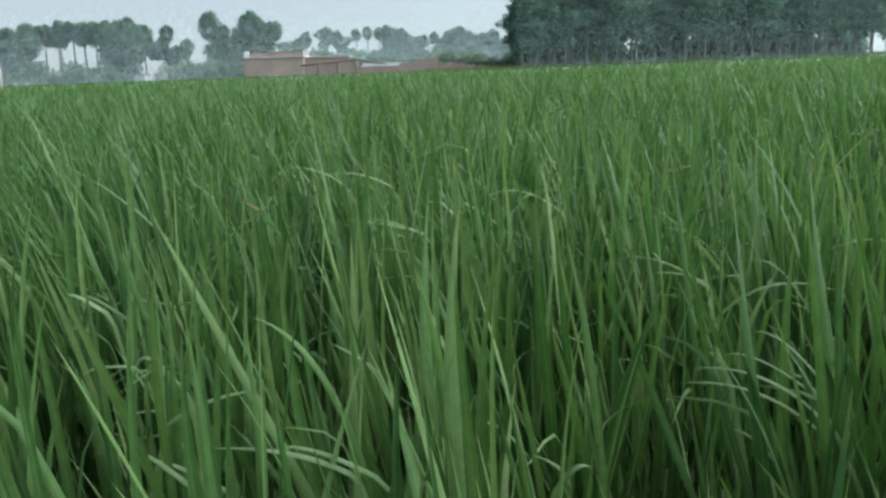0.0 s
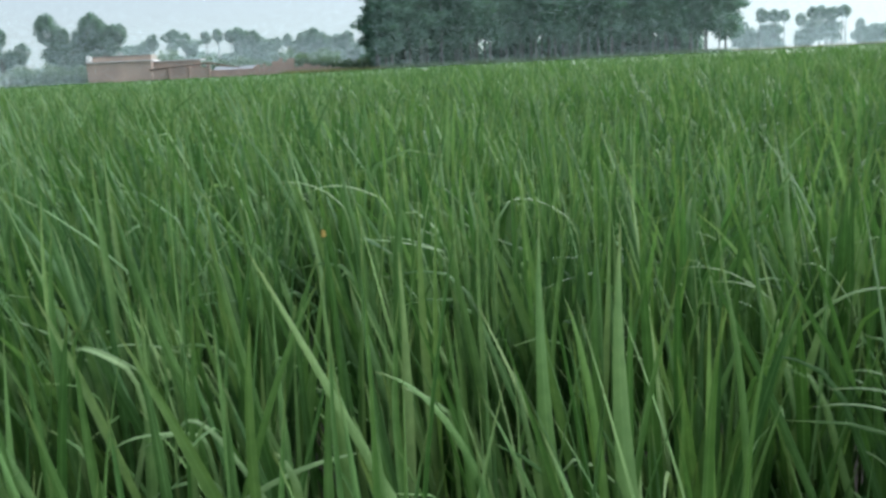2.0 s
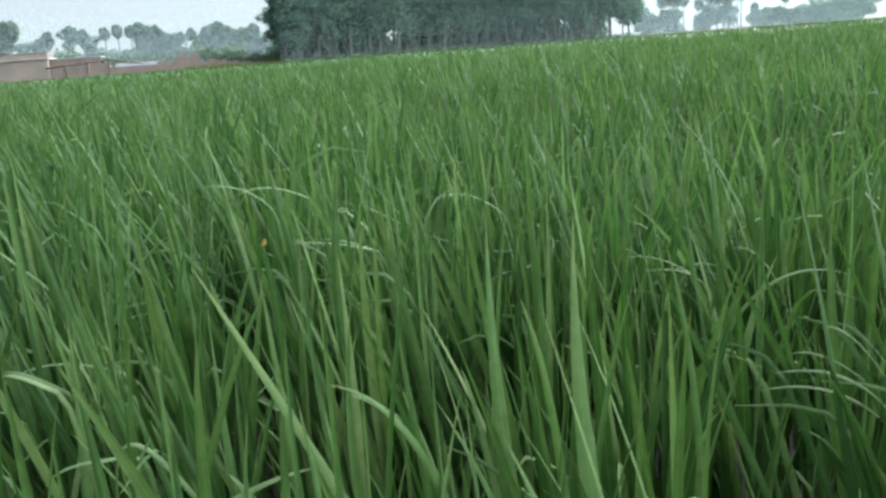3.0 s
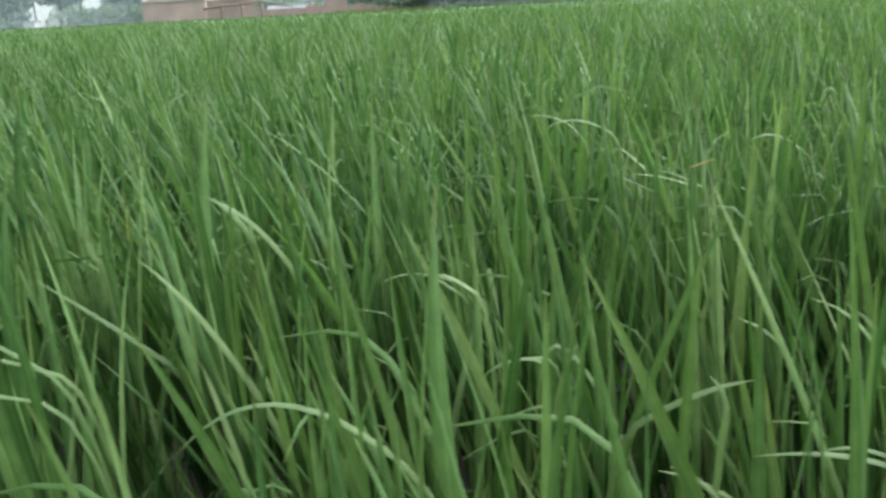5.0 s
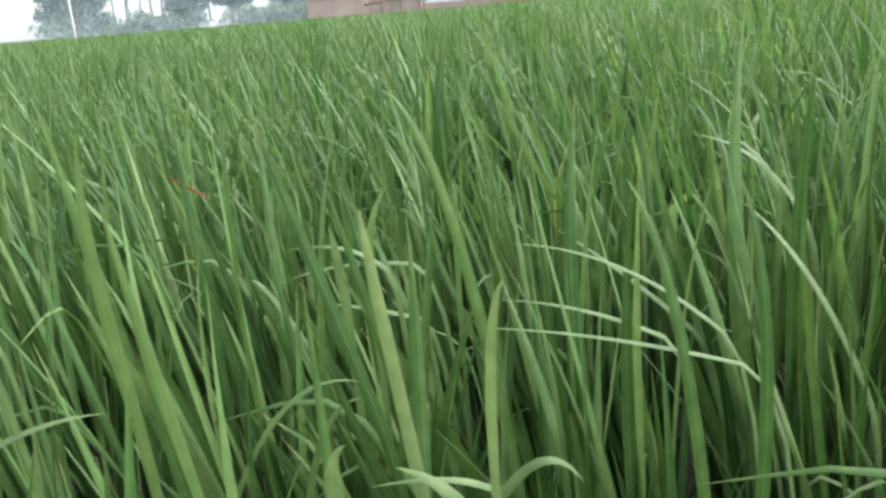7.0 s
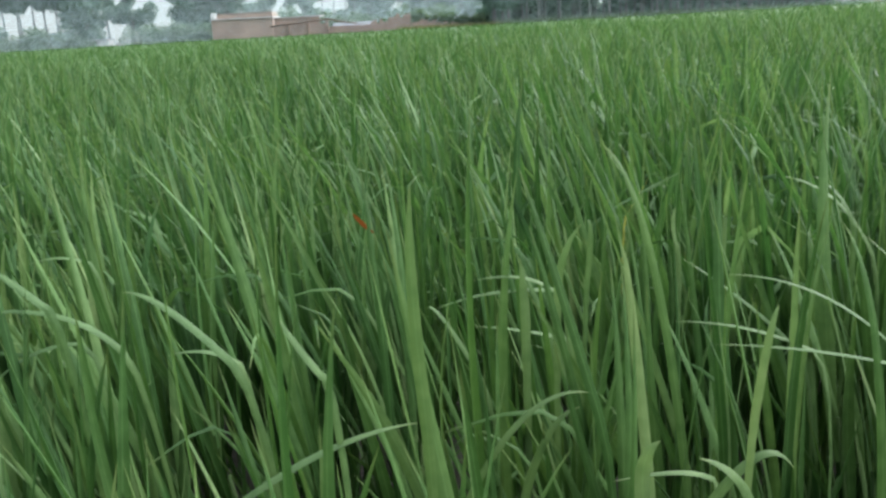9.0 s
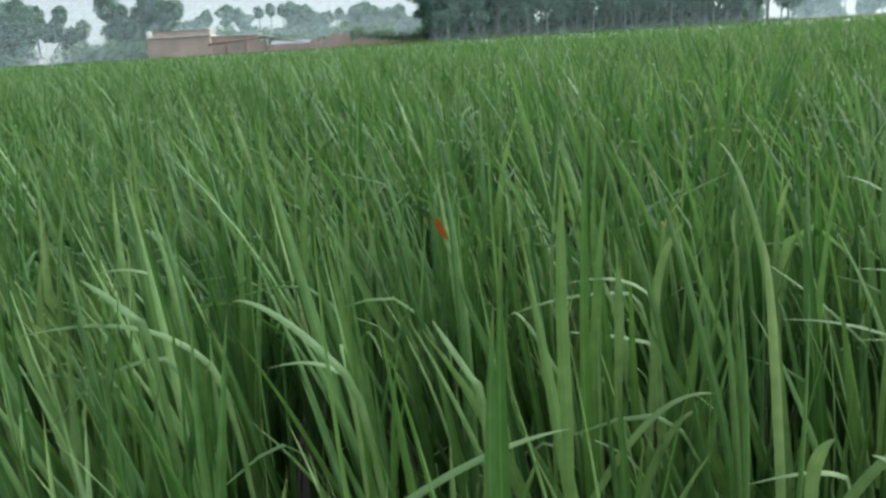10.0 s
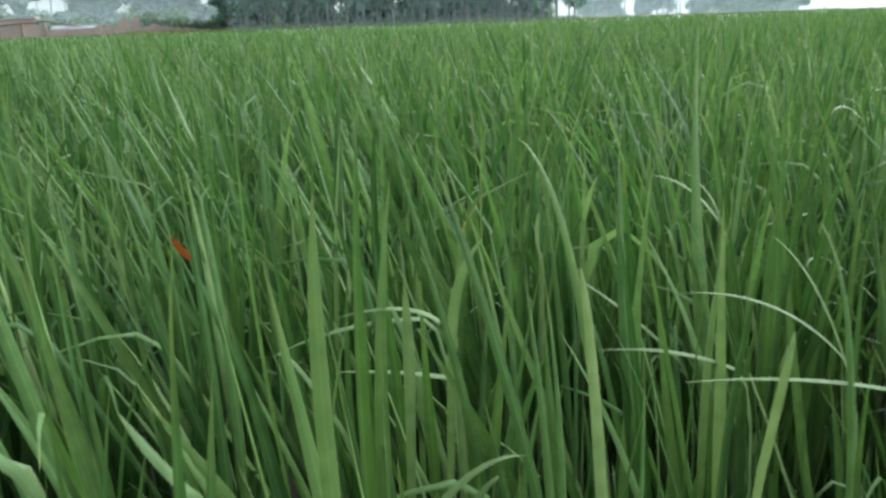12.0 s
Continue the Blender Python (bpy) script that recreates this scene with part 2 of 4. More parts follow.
def blades(base, az, lean, bend, length, width, twist, segs, fold=0.0, wind=0.0, kink=0.0, kink_at=0.8):
    """Strips that rise from base, lean towards az, bend over and, where kink > 0, snap over at kink_at; folded along the midrib where fold > 0. Returns corners, faces, along, across."""
    n = len(base)
    s = np.linspace(0, 1, segs + 1)
    snap = np.clip((s[None, :] - np.reshape(kink_at, (-1, 1))) * 9, 0, 1)
    ang = lean[:, None] + bend[:, None] * s[None, :] ** 1.7 + np.reshape(kink, (-1, 1)) * snap
    step = length[:, None] / segs
    mid = (ang[:, 1:] + ang[:, :-1]) / 2
    out = np.concatenate([np.zeros((n, 1)), np.cumsum(np.sin(mid) * step, 1)], 1)
    up = np.concatenate([np.zeros((n, 1)), np.cumsum(np.cos(mid) * step, 1)], 1)
    ca, sa = np.cos(az)[:, None], np.sin(az)[:, None]
    centre = np.stack([base[:, 0:1] + out * ca - np.reshape(wind, (-1, 1)) * length[:, None] * s[None, :] ** 1.5, base[:, 1:2] + out * sa, base[:, 2:3] + up], 2)
    tangent = np.stack([np.sin(ang) * ca, np.sin(ang) * sa, np.cos(ang)], 2)
    side0 = np.stack([-sa + 0 * ang, ca + 0 * ang, 0 * ang], 2)
    normal0 = np.cross(tangent, side0)
    tw = twist[:, None] * (0.35 + s[None, :])
    side = side0 * np.cos(tw)[..., None] + normal0 * np.sin(tw)[..., None]
    normal = np.cross(side, tangent)
    prof = np.minimum(1.0, 0.6 + 1.4 * s) * (1 - s ** 2.4) + 0.012
    half = (width[:, None] * prof[None, :] / 2)[..., None]
    if fold > 0:
        rows = np.stack([centre - side * half + normal * half * fold, centre, centre + side * half + normal * half * fold], 2)
        k, mark = 3, (1.0, 0.0, 1.0)
    else:
        rows = np.stack([centre - side * half, centre + side * half], 2)
        k, mark = 2, (0.6, 0.6)
    verts = rows.reshape(-1, 3)
    i = np.arange(n)[:, None, None] * (segs + 1) * k
    j = np.arange(segs)[None, :, None] * k
    c = np.arange(k - 1)[None, None, :]
    q = i + j + c
    faces = np.stack([q, q + 1, q + 1 + k, q + k], 3).reshape(-1, 4)
    along = np.broadcast_to(s[None, :, None], (n, segs + 1, k)).ravel()
    across = np.broadcast_to(np.array(mark)[None, None, :], (n, segs + 1, k)).ravel()
    return verts, faces, along, across


def part(name, me, parent, label="", m=None):
    ob = new(name, me)
    ob.parent = parent
    if m is not None:
        ob.matrix_basis = m
    return tagged(ob, label)


def bm_mesh(name, bm, mat, smooth=False):
    me = bpy.data.meshes.new(name)
    bm.normal_update()
    bm.to_mesh(me)
    bm.free()
    me.polygons.foreach_set("use_smooth", np.full(len(me.polygons), smooth))
    me.materials.append(mat)
    return me


def add_box(bm, x0, x1, y0, y1, z0, z1, bevel=0.0):
    made = bmesh.ops.create_cube(bm, size=1.0)["verts"]
    bmesh.ops.transform(bm, matrix=Matrix.Translation(((x0 + x1) / 2, (y0 + y1) / 2, (z0 + z1) / 2)) @ Matrix.Diagonal((x1 - x0, y1 - y0, z1 - z0, 1)), verts=made)
    if bevel:
        edges = list({ed for v in made for ed in v.link_edges})
        bmesh.ops.bevel(bm, geom=edges, offset=bevel, segments=2, affect="EDGES")


def add_tube(bm, points, radii, sides=7):
    """A tapered, bent tube through points."""
    rings = []
    for i, p in enumerate(points):
        p = Vector(p)
        d = (Vector(points[min(i + 1, len(points) - 1)]) - Vector(points[max(i - 1, 0)])).normalized()
        u = d.orthogonal().normalized()
        w = d.cross(u)
        rings.append([bm.verts.new(p + (u * math.cos(k * math.tau / sides) + w * math.sin(k * math.tau / sides)) * radii[i]) for k in range(sides)])
    for lo, hi in zip(rings, rings[1:]):
        for k in range(sides):
            bm.faces.new((lo[k], lo[(k + 1) % sides], hi[(k + 1) % sides], hi[k]))
    bm.faces.new(rings[-1])
    bm.faces.new(list(reversed(rings[0])))


# ---- ground ----
EDGE_FRONT = 0.8   # where the rice begins


def build_ground():
    rng = np.random.default_rng(3)
    bm = bmesh.new()
    bmesh.ops.create_grid(bm, x_segments=8, y_segments=8, size=4000)
    ob = new("ground", bm_mesh("ground", bm, mud))
    tagged(ob, "flat dark muddy farmland reaching the horizon", "ground", kind="structure")
    # unseen trodden earth bund under the camera, kept dark to cut bounced light
    bm = bmesh.new()
    n = 160
    for i in range(n + 1):
        x = -40 + 80 * i / n
        for y, z in ((-0.62, -0.02), (-0.48, 0.13), (-0.3, 0.19), (-0.08, 0.16), (0.1, -0.02)):
            bm.verts.new((x, y + rng.normal(0, 0.015), z + (rng.normal(0, 0.015) if z > 0 else 0)))
    bm.verts.ensure_lookup_table()
    for i in range(n):
        for k in range(4):
            a0 = i * 5 + k
            bm.faces.new((bm.verts[a0], bm.verts[a0 + 5], bm.verts[a0 + 6], bm.verts[a0 + 1]))
    ob = new("field_bund", bm_mesh("field_bund", bm, bank, True))
    tagged(ob, "low trodden earth bund, unseen, between the paddy and added rice", "bund", kind="structure")


build_ground()


# ---- far scenery: trees ----
def leaf_cards(centres, rng, size):
    """Small bent leaf sprays, one at each centre, turned at random."""
    n = len(centres)
    d = rng.normal(size=(n, 3))
    d /= np.linalg.norm(d, axis=1)[:, None]
    r = rng.normal(size=(n, 3))
    u = np.cross(d, r)
    u /= np.linalg.norm(u, axis=1)[:, None]
    w = np.cross(d, u)
    L = (size * rng.uniform(0.7, 1.4, n))[:, None]
    W = L * rng.uniform(0.35, 0.6, n)[:, None]
    v = np.stack([centres - u * L, centres - w * W + d * 0.15 * L, centres + u * L, centres + w * W + d * 0.15 * L], 1).reshape(-1, 3)
    f = np.arange(n * 4).reshape(-1, 4)
    return v, f


def crown_mesh(name, lobes, count, size, mat, rng):
    """A crown of leaf sprays round ellipsoid lobes (x, y, z, rx, ry, rz), denser at the skin, ragged outside."""
    extra = []
    for l in lobes:
        for _ in range(3):
            q = rng.normal(size=3)
            q /= np.linalg.norm(q)
            k = rng.uniform(0.3, 0.5)
            extra.append((l[0] + q[0] * l[3] * 0.95, l[1] + q[1] * l[4] * 0.95, l[2] + q[2] * l[5] * 0.95, l[3] * k, l[4] * k, l[5] * k))
    lobes = list(lobes) + extra
    weight = np.array([l[3] * l[5] + l[4] * l[5] for l in lobes])
    pick = rng.choice(len(lobes), count, p=weight / weight.sum())
    lb = np.array(lobes)[pick]
    d = rng.normal(size=(count, 3))
    d /= np.linalg.norm(d, axis=1)[:, None]
    # tufts: pull directions towards a few bunches for an uneven outline
    tuft = rng.normal(size=(26, 3))
    tuft /= np.linalg.norm(tuft, axis=1)[:, None]
    d = d + 0.9 * tuft[rng.integers(0, 26, count)]
    d /= np.linalg.norm(d, axis=1)[:, None]
    rad = rng.uniform(0.35, 1.08, count) ** 0.6
    c = lb[:, :3] + d * rad[:, None] * lb[:, 3:]
    v, f = leaf_cards(c, rng, size)
    return mesh_arrays(name, v, f, mat, smooth=False)


def trunk_mesh(name, height, radius, limbs, mat, rng, lean=0.0):
    bm = bmesh.new()
    pts, rads = [], []
    for i in range(6):
        s = i / 5
        pts.append((lean * s * height + rng.normal(0, 0.04), rng.normal(0, 0.04), s * height))
        rads.append(radius * (1.25 if i == 0 else 1 - 0.65 * s))
    add_tube(bm, pts, rads)
    for _ in range(limbs):
        s = rng.uniform(0.4, 0.9)
        az = rng.uniform(0, math.tau)
        L = height * rng.uniform(0.18, 0.35)
        p = Vector((lean * s * height, 0, s * height))
        q = p + Vector((math.cos(az) * L * 0.7, math.sin(az) * L * 0.7, L * 0.75))
        add_tube(bm, [p, p.lerp(q, 0.5) + Vector((0, 0, -0.1)), q], [radius * 0.45, radius * 0.3, radius * 0.1], 5)
    return bm_mesh(name, bm, mat, True)


def tree(name, x, y, lobes, trunk_h, trunk_r, count, size, leaf, seed, label, group="", bark=None, limbs=6, trunk_x=0.0):
    rng = np.random.default_rng(seed)
    root = new(name)
    root.matrix_basis = pose(x, y, 0)
    part("trunk", trunk_mesh("trunk", trunk_h, trunk_r, limbs, bark or bark_dark, rng), root, m=pose(trunk_x, 0, 0))
    part("crown", crown_mesh("crown", lobes, count, size, leaf, rng), root)
    return tagged(root, label, "tree", group)


def palm_head(rng, radius, mat):
    """A round head of stiff fan leaves."""
    bm = bmesh.new()
    for i in range(38):
        z = rng.uniform(-0.9, 1.0)
        az = rng.uniform(0, math.tau)
        h = math.sqrt(max(0.0, 1 - z * z))
        d = Vector((h * math.cos(az), h * math.sin(az), z))
        u = d.orthogonal().normalized()
        w = d.cross(u)
        turn = rng.uniform(0, math.tau)
        u, w = u * math.cos(turn) + w * math.sin(turn), w * math.cos(turn) - u * math.sin(turn)
        hub = d * radius * 0.45
        stalk = bm.verts.new(d * 0.05)
        stalk2 = bm.verts.new(d * 0.05 + u * 0.06)
        centre = bm.verts.new(hub)
        bm.faces.new((stalk, stalk2, centre))
        R = radius * rng.uniform(0.5, 0.62)
        for k in range(10):
            t0 = radians(-125 + 25 * k + 3)
            t1 = radians(-125 + 25 * (k + 1) - 3)
            p0 = hub + (d * math.cos(t0) + u * math.sin(t0)) * R * 0.75 + w * 0.06
            tp = hub + (d * math.cos((t0 + t1) / 2) + u * math.sin((t0 + t1) / 2)) * R - w * 0.05
            p1 = hub + (d * math.cos(t1) + u * math.sin(t1)) * R * 0.75 + w * 0.06
            bm.faces.new((centre, bm.verts.new(p0), bm.verts.new(tp), bm.verts.new(p1)))
    return bm_mesh("crown", bm, mat)


def palm(x, y, top, radius, seed, lean=0.02):
    rng = np.random.default_rng(seed)
    root = new("palm_tree")
    root.matrix_basis = pose(x, y, 0)
    h = top - radius
    part("trunk", trunk_mesh("trunk", h, 0.24, 0, bark_grey, rng, lean), root)
    part("crown", palm_head(rng, radius, palm_leaf), root, m=pose(lean * h, 0, h - 0.3 * radius) @ Matrix.Diagonal((1.0, 1.0, rng.uniform(1.15, 1.4), 1.0)))
    return tagged(root, "tall toddy palm with a round head of fan leaves", "palm", "palms behind the field")


def spread(rng, x0, x1, z0, z1, ry, n, r0, r1):
    """Lobes strewn in an upright box about the trunk."""
    return [(rng.uniform(x0, x1), rng.uniform(-ry, ry), rng.uniform(z0, z1), rng.uniform(r0, r1), rng.uniform(r0, r1), rng.uniform(r0, r1) * 0.85) for _ in range(n)]


def build_grove():
    """The planted grove: straight trunks in rows under one dark roof of leaves."""
    kinds = []
    for k in range(4):
        rng = np.random.default_rng(40 + k)
        lobes = [(rng.normal(0, 0.5), rng.normal(0, 0.5), z, r, r, 1.3) for z, r in ((5.0, 1.6), (6.8, 2.2), (8.8, 2.3), (10.8, 2.0), (12.4, 1.3))]
        kinds.append((rng, lobes))
    first = []
    rng = np.random.default_rng(77)
    start, along, back = Vector((9.3, 126.8, 0)), Vector((57.6, 17.6, 0)), Vector((-0.29, 0.95, 0))
    cells = [(i, r) for r in range(3) for i in range(23)]
    for i, r in cells:
        p = start + along * ((i + 0.5 * (r % 2)) / 22.5) + back * (3.2 * r) + Vector((rng.normal(0, 0.35), rng.normal(0, 0.35), 0))
        m = pose(p.x, p.y, 0, 0, 0, rng.uniform(0, 360)) @ Matrix.Scale(rng.uniform(0.9, 1.12), 4)
        if len(first) < 4:
            g, lobes = kinds[len(first)]
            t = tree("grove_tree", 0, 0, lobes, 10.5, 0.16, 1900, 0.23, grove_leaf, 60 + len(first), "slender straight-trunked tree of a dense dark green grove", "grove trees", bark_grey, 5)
            t.matrix_basis = m
            first.append(t)
        else:
            copy_thing(first[(i * 3 + r) % 4], m)
    # bushier trees close the two ends
    for x, y, s, sd in ((8.6, 127.0, 1, 5), (68.2, 146.0, 1, 6), (7.8, 130.5, 1, 7)):
        g = np.random.default_rng(sd)
        lobes = [(0.3, 0, 4.6, 2.6, 2.4, 1.7), (0.2, 0, 6.6, 2.7, 2.5, 1.7), (0.5, 0, 8.8, 2.4, 2.4, 1.6), (0.9, 0, 11.0, 1.8, 1.8, 1.4)]
        tree("grove_tree", x, y, lobes, 10.5, 0.2, 4200, 0.24, grove_leaf, sd, "bushy dark green tree at the end of the grove", "grove trees", bark_grey, 5)


def build_thicket():
    """Scrub that closes the view between the trunks."""
    g = np.random.default_rng(31)
    for i in range(20):
        s = (i + 0.5) / 20
        x, y = 6 + 60 * s, 136.5 + 18 * s
        w, h = g.uniform(3.2, 4.4), g.uniform(4.4, 6.0)
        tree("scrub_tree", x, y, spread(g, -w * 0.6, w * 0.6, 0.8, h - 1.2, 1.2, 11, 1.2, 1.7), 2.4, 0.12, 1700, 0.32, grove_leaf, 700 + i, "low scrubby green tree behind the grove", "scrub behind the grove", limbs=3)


def build_far_trees():
    near, far = "trees behind the field", "far tree line"
    rng = np.random.default_rng(11)
    # a row of toddy palms whose heads close up into one roof, over leafy trees with a gap between them
    for i, (x, top) in enumerate(((-84.8, 11.2), (-82.6, 11.5), (-79.8, 12.1), (-77.8, 11.6), (-75.9, 11.9), (-74.1, 11.8), (-72.3, 12.0), (-70.6, 12.3), (-69.3, 11.9), (-68.0, 12.1), (-66.6, 11.9), (-65.2, 11.8), (-63.8, 11.9), (-62.4, 11.8), (-61.1, 11.9), (-60.0, 12.1), (-57.9, 11.2))):
        palm(x, 157 + 1.2 * (i % 3), top, 2.05, 100 + i, 0.03 * ((i % 3) - 1))
    tree("tree", -79.5, 153, spread(rng, -6, 5.5, 1.6, 8.2, 2.2, 34, 1.3, 2.2), 6, 0.4, 9000, 0.3, tree_leaf, 12, "broad leafy tree under a roof of palms", near, trunk_x=-1)
    tree("tree", -59.3, 152, spread(rng, -2.4, 2.4, 1.8, 9.6, 1.8, 26, 1.1, 1.8), 8, 0.35, 6500, 0.28, tree_leaf, 13, "tall leafy column of a tree beside the palms", near)
    tree("tree", -52.4, 155, spread(rng, -3.8, 3.8, 4.6, 6.6, 1.8, 17, 0.8, 1.5), 6.2, 0.28, 4200, 0.26, tree_leaf, 14, "spreading tree with a bare dark trunk", near, limbs=9)
    palm(-53.2, 156, 10.6, 1.45, 117)
    tree("tree", -53.5, 158, spread(rng, -1.2, 1.2, 4.0, 7.6, 1.0, 8, 0.8, 1.2), 6, 0.2, 1700, 0.26, tree_leaf, 18, "narrow leafy tree under a toddy palm", near)
    for i, (x, top, r) in enumerate(((-46.0, 13.0, 2.5), (-44.6, 10.9, 1.6), (-39.2, 12.7, 2.5), (-36.9, 10.9, 1.6), (-34.9, 11.1, 1.8), (-41.6, 10.2, 1.7))):
        palm(x, 160 + (i % 2), top, r, 140 + i, 0.015 * ((i % 3) - 1))
    tree("tree", -43.0, 161, spread(rng, -3.6, 2.6, 2.0, 8.6, 1.8, 26, 1.0, 1.8), 8, 0.35, 5600, 0.28, tree_leaf, 16, "full leafy tree round two tall palms", near)
    tree("tree", -37.2, 160, spread(rng, -2.6, 3.0, 2.0, 9.0, 1.8, 26, 1.0, 1.8), 9, 0.35, 5600, 0.28, tree_leaf, 17, "full leafy tree beside the brick house", near)
    # the line beyond the houses
    for i, (x, top) in enumerate(((-27.5, 11.7), (-25.1, 12.1), (-22.4, 12.3), (-19.8, 12.5), (-16.7, 11.7), (-11.4, 9.8), (-8.4, 10.2), (-5.1, 10.5), (-4.0, 11.2), (-2.1, 11.4), (-0.5, 10.5), (4.2, 9.8), (6.0, 10.7), (-40.4, 11.6), (-33.2, 11.6))):
        palm(x, 219 + 2 * (i % 3), top, 1.45 if i in (0, 1, 5, 6) else 1.7, 120 + i, 0.015 * ((i % 3) - 1))
    for i, (x, w, top, lo) in enumerate(((-46.1, 3.0, 10.0, 2), (-42.5, 3.2, 10.6, 2), (-36.2, 4.4, 13.0, 3), (-32.2, 2.8, 10.8, 2), (-19.6, 2.6, 11.8, 5), (-16.2, 3.4, 11.2, 2), (-13.6, 2.4, 9.4, 2), (-6.2, 2.6, 9.6, 2), (-3.4, 3.2, 10.2, 3), (0.4, 3.2, 9.8, 2), (3.6, 2.8, 9.4, 2), (7.0, 2.6, 8.8, 2), (10.0, 3.0, 8.0, 2))):
        g = np.random.default_rng(200 + i)
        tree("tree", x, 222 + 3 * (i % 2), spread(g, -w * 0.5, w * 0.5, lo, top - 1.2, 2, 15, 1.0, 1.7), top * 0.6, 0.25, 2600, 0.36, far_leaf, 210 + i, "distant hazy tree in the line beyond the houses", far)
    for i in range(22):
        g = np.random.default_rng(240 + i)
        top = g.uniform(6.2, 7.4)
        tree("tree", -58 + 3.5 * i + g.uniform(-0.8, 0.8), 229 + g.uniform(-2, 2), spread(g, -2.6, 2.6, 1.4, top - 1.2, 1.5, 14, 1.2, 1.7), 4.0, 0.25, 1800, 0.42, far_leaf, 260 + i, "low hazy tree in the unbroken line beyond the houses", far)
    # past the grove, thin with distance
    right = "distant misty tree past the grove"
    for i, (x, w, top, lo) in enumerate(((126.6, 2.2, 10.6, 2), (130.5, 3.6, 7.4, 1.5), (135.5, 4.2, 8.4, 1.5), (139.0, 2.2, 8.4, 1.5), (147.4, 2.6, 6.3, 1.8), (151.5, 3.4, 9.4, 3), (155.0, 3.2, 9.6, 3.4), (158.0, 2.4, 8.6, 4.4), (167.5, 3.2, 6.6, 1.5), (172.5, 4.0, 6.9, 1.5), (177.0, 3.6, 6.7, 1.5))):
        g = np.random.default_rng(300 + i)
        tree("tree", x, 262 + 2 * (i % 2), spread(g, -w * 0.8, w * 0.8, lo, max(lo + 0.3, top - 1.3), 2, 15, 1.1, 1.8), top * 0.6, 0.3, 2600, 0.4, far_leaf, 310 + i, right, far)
    for i, (x, top, r) in enumerate(((132.2, 13.2, 1.9), (133.9, 12.7, 1.7), (136.4, 13.0, 1.9), (138.0, 12.4, 1.7), (140.1, 12.8, 1.9), (146.0, 11.4, 1.8), (149.1, 13.2, 1.8), (152.4, 13.4, 2.0), (154.6, 12.6, 1.8), (156.7, 12.9, 1.8), (159.0, 13.4, 1.8), (160.9, 13.1, 1.7), (165.0, 8.9, 1.5), (177.0, 11.4, 1.6), (185.5, 11.6, 1.7), (190.0, 11.2, 1.7), (193.0, 11.6, 1.7))):
        palm(x, 260 + (i % 2), top, r, 400 + i, 0.01)
    g = np.random.default_rng(330)
    for i in range(6):
        tree("tree", 137 + 5.6 * i, 199 + 2.0 * i, spread(g, -3.4, 3.4, 1.4, 4.2 + 0.45 * i, 2, 18, 1.0, 1.7), 3.5, 0.3, 3600, 0.34, tree_leaf, 340 + i, "broad dark tree across the far corner of the field", "trees across the corner")


def shrub(x, y, w, h, seed, n=900):
    g = np.random.default_rng(seed)
    root = new("shrub")
    root.matrix_basis = pose(x, y, 0)
    part("stem", trunk_mesh("stem", h * 0.6, 0.06, 4, bark_dark, g), root)
    part("crown", crown_mesh("crown", spread(g, -w * 0.6, w * 0.6, h * 0.35, h * 0.7, w * 0.4, 5, w * 0.35, w * 0.55), n, 0.28, shrub_leaf, g), root)
    tagged(root, "rounded green shrub at the edge of the rice field", "shrub", "shrubs at the field edge")


def build_shrubs():
    for i, (x, y, w, h) in enumerate(((-64, 148, 4.2, 4.8), (-60, 149, 3, 3.2), (-50, 150, 5, 3.2), (-44, 150, 4, 3.0), (-15.5, 142, 3, 3.6), (-8.5, 138, 2.2, 3.0), (-2, 136, 3, 3.6), (2.5, 134, 2.5, 2.8), (4.5, 133, 2.2, 2.5), (-20, 144, 3.5, 4.5), (-5, 150, 4, 4.6), (-12, 150, 4, 4.6), (0, 152, 4, 5.0), (-27, 150, 4, 5.4), (-70, 146, 4, 2.6), (-80, 148, 6, 3.6), (-41, 150, 4, 4.4), (-37.5, 150, 3.6, 4.2), (-47.5, 152, 3.4, 4.0), (-67, 147, 3.4, 3.4))):
        shrub(x, y, w, h, 500 + i)
    # weeds under the front row of the grove, and dry grass along the far margin
    g = np.random.default_rng(9)
    n = 9000
    s = g.uniform(0, 1, n)
    base = np.stack([8 + 60 * s + g.normal(0, 0.4, n), 125.4 + 18.5 * s + g.normal(0, 0.5, n), np.zeros(n)], 1)
    v, f, al, ac = blades(base, g.uniform(0, math.tau, n), g.uniform(0.05, 0.4, n), g.uniform(0.2, 1.0, n), g.uniform(1.0, 1.9, n), g.uniform(0.06, 0.14, n), g.uniform(-1, 1, n), 3)
    tagged(new("weeds", mesh_arrays("weeds", v, f, shrub_leaf, al, ac)), "rank green weeds along the foot of the grove", "weeds", kind="stuff")
    n = 16000
    s = g.uniform(0, 1, n)
    xx = np.where(s < 0.35, -6 + 15 * s / 0.35, 60 + 110 * (s - 0.35) / 0.65)
    yy = np.where(s < 0.35, 127.0, 143 + 55 * (s - 0.35) / 0.65)
    base = np.stack([xx, yy + g.normal(0, 0.9, n), np.zeros(n)], 1)
    v, f, al, ac = blades(base, g.uniform(0, math.tau, n), g.uniform(0.05, 0.4, n), g.uniform(0.2, 1.0, n), g.uniform(1.0, 1.6, n), g.uniform(0.05, 0.12, n), g.uniform(-1, 1, n), 3)
    tagged(new("dry_grass", mesh_arrays("dry_grass", v, f, dry_grass, al, ac)), "brownish dry grass along the far field margin", "grass", kind="stuff")


build_grove()
build_thicket()
build_far_trees()
build_shrubs()


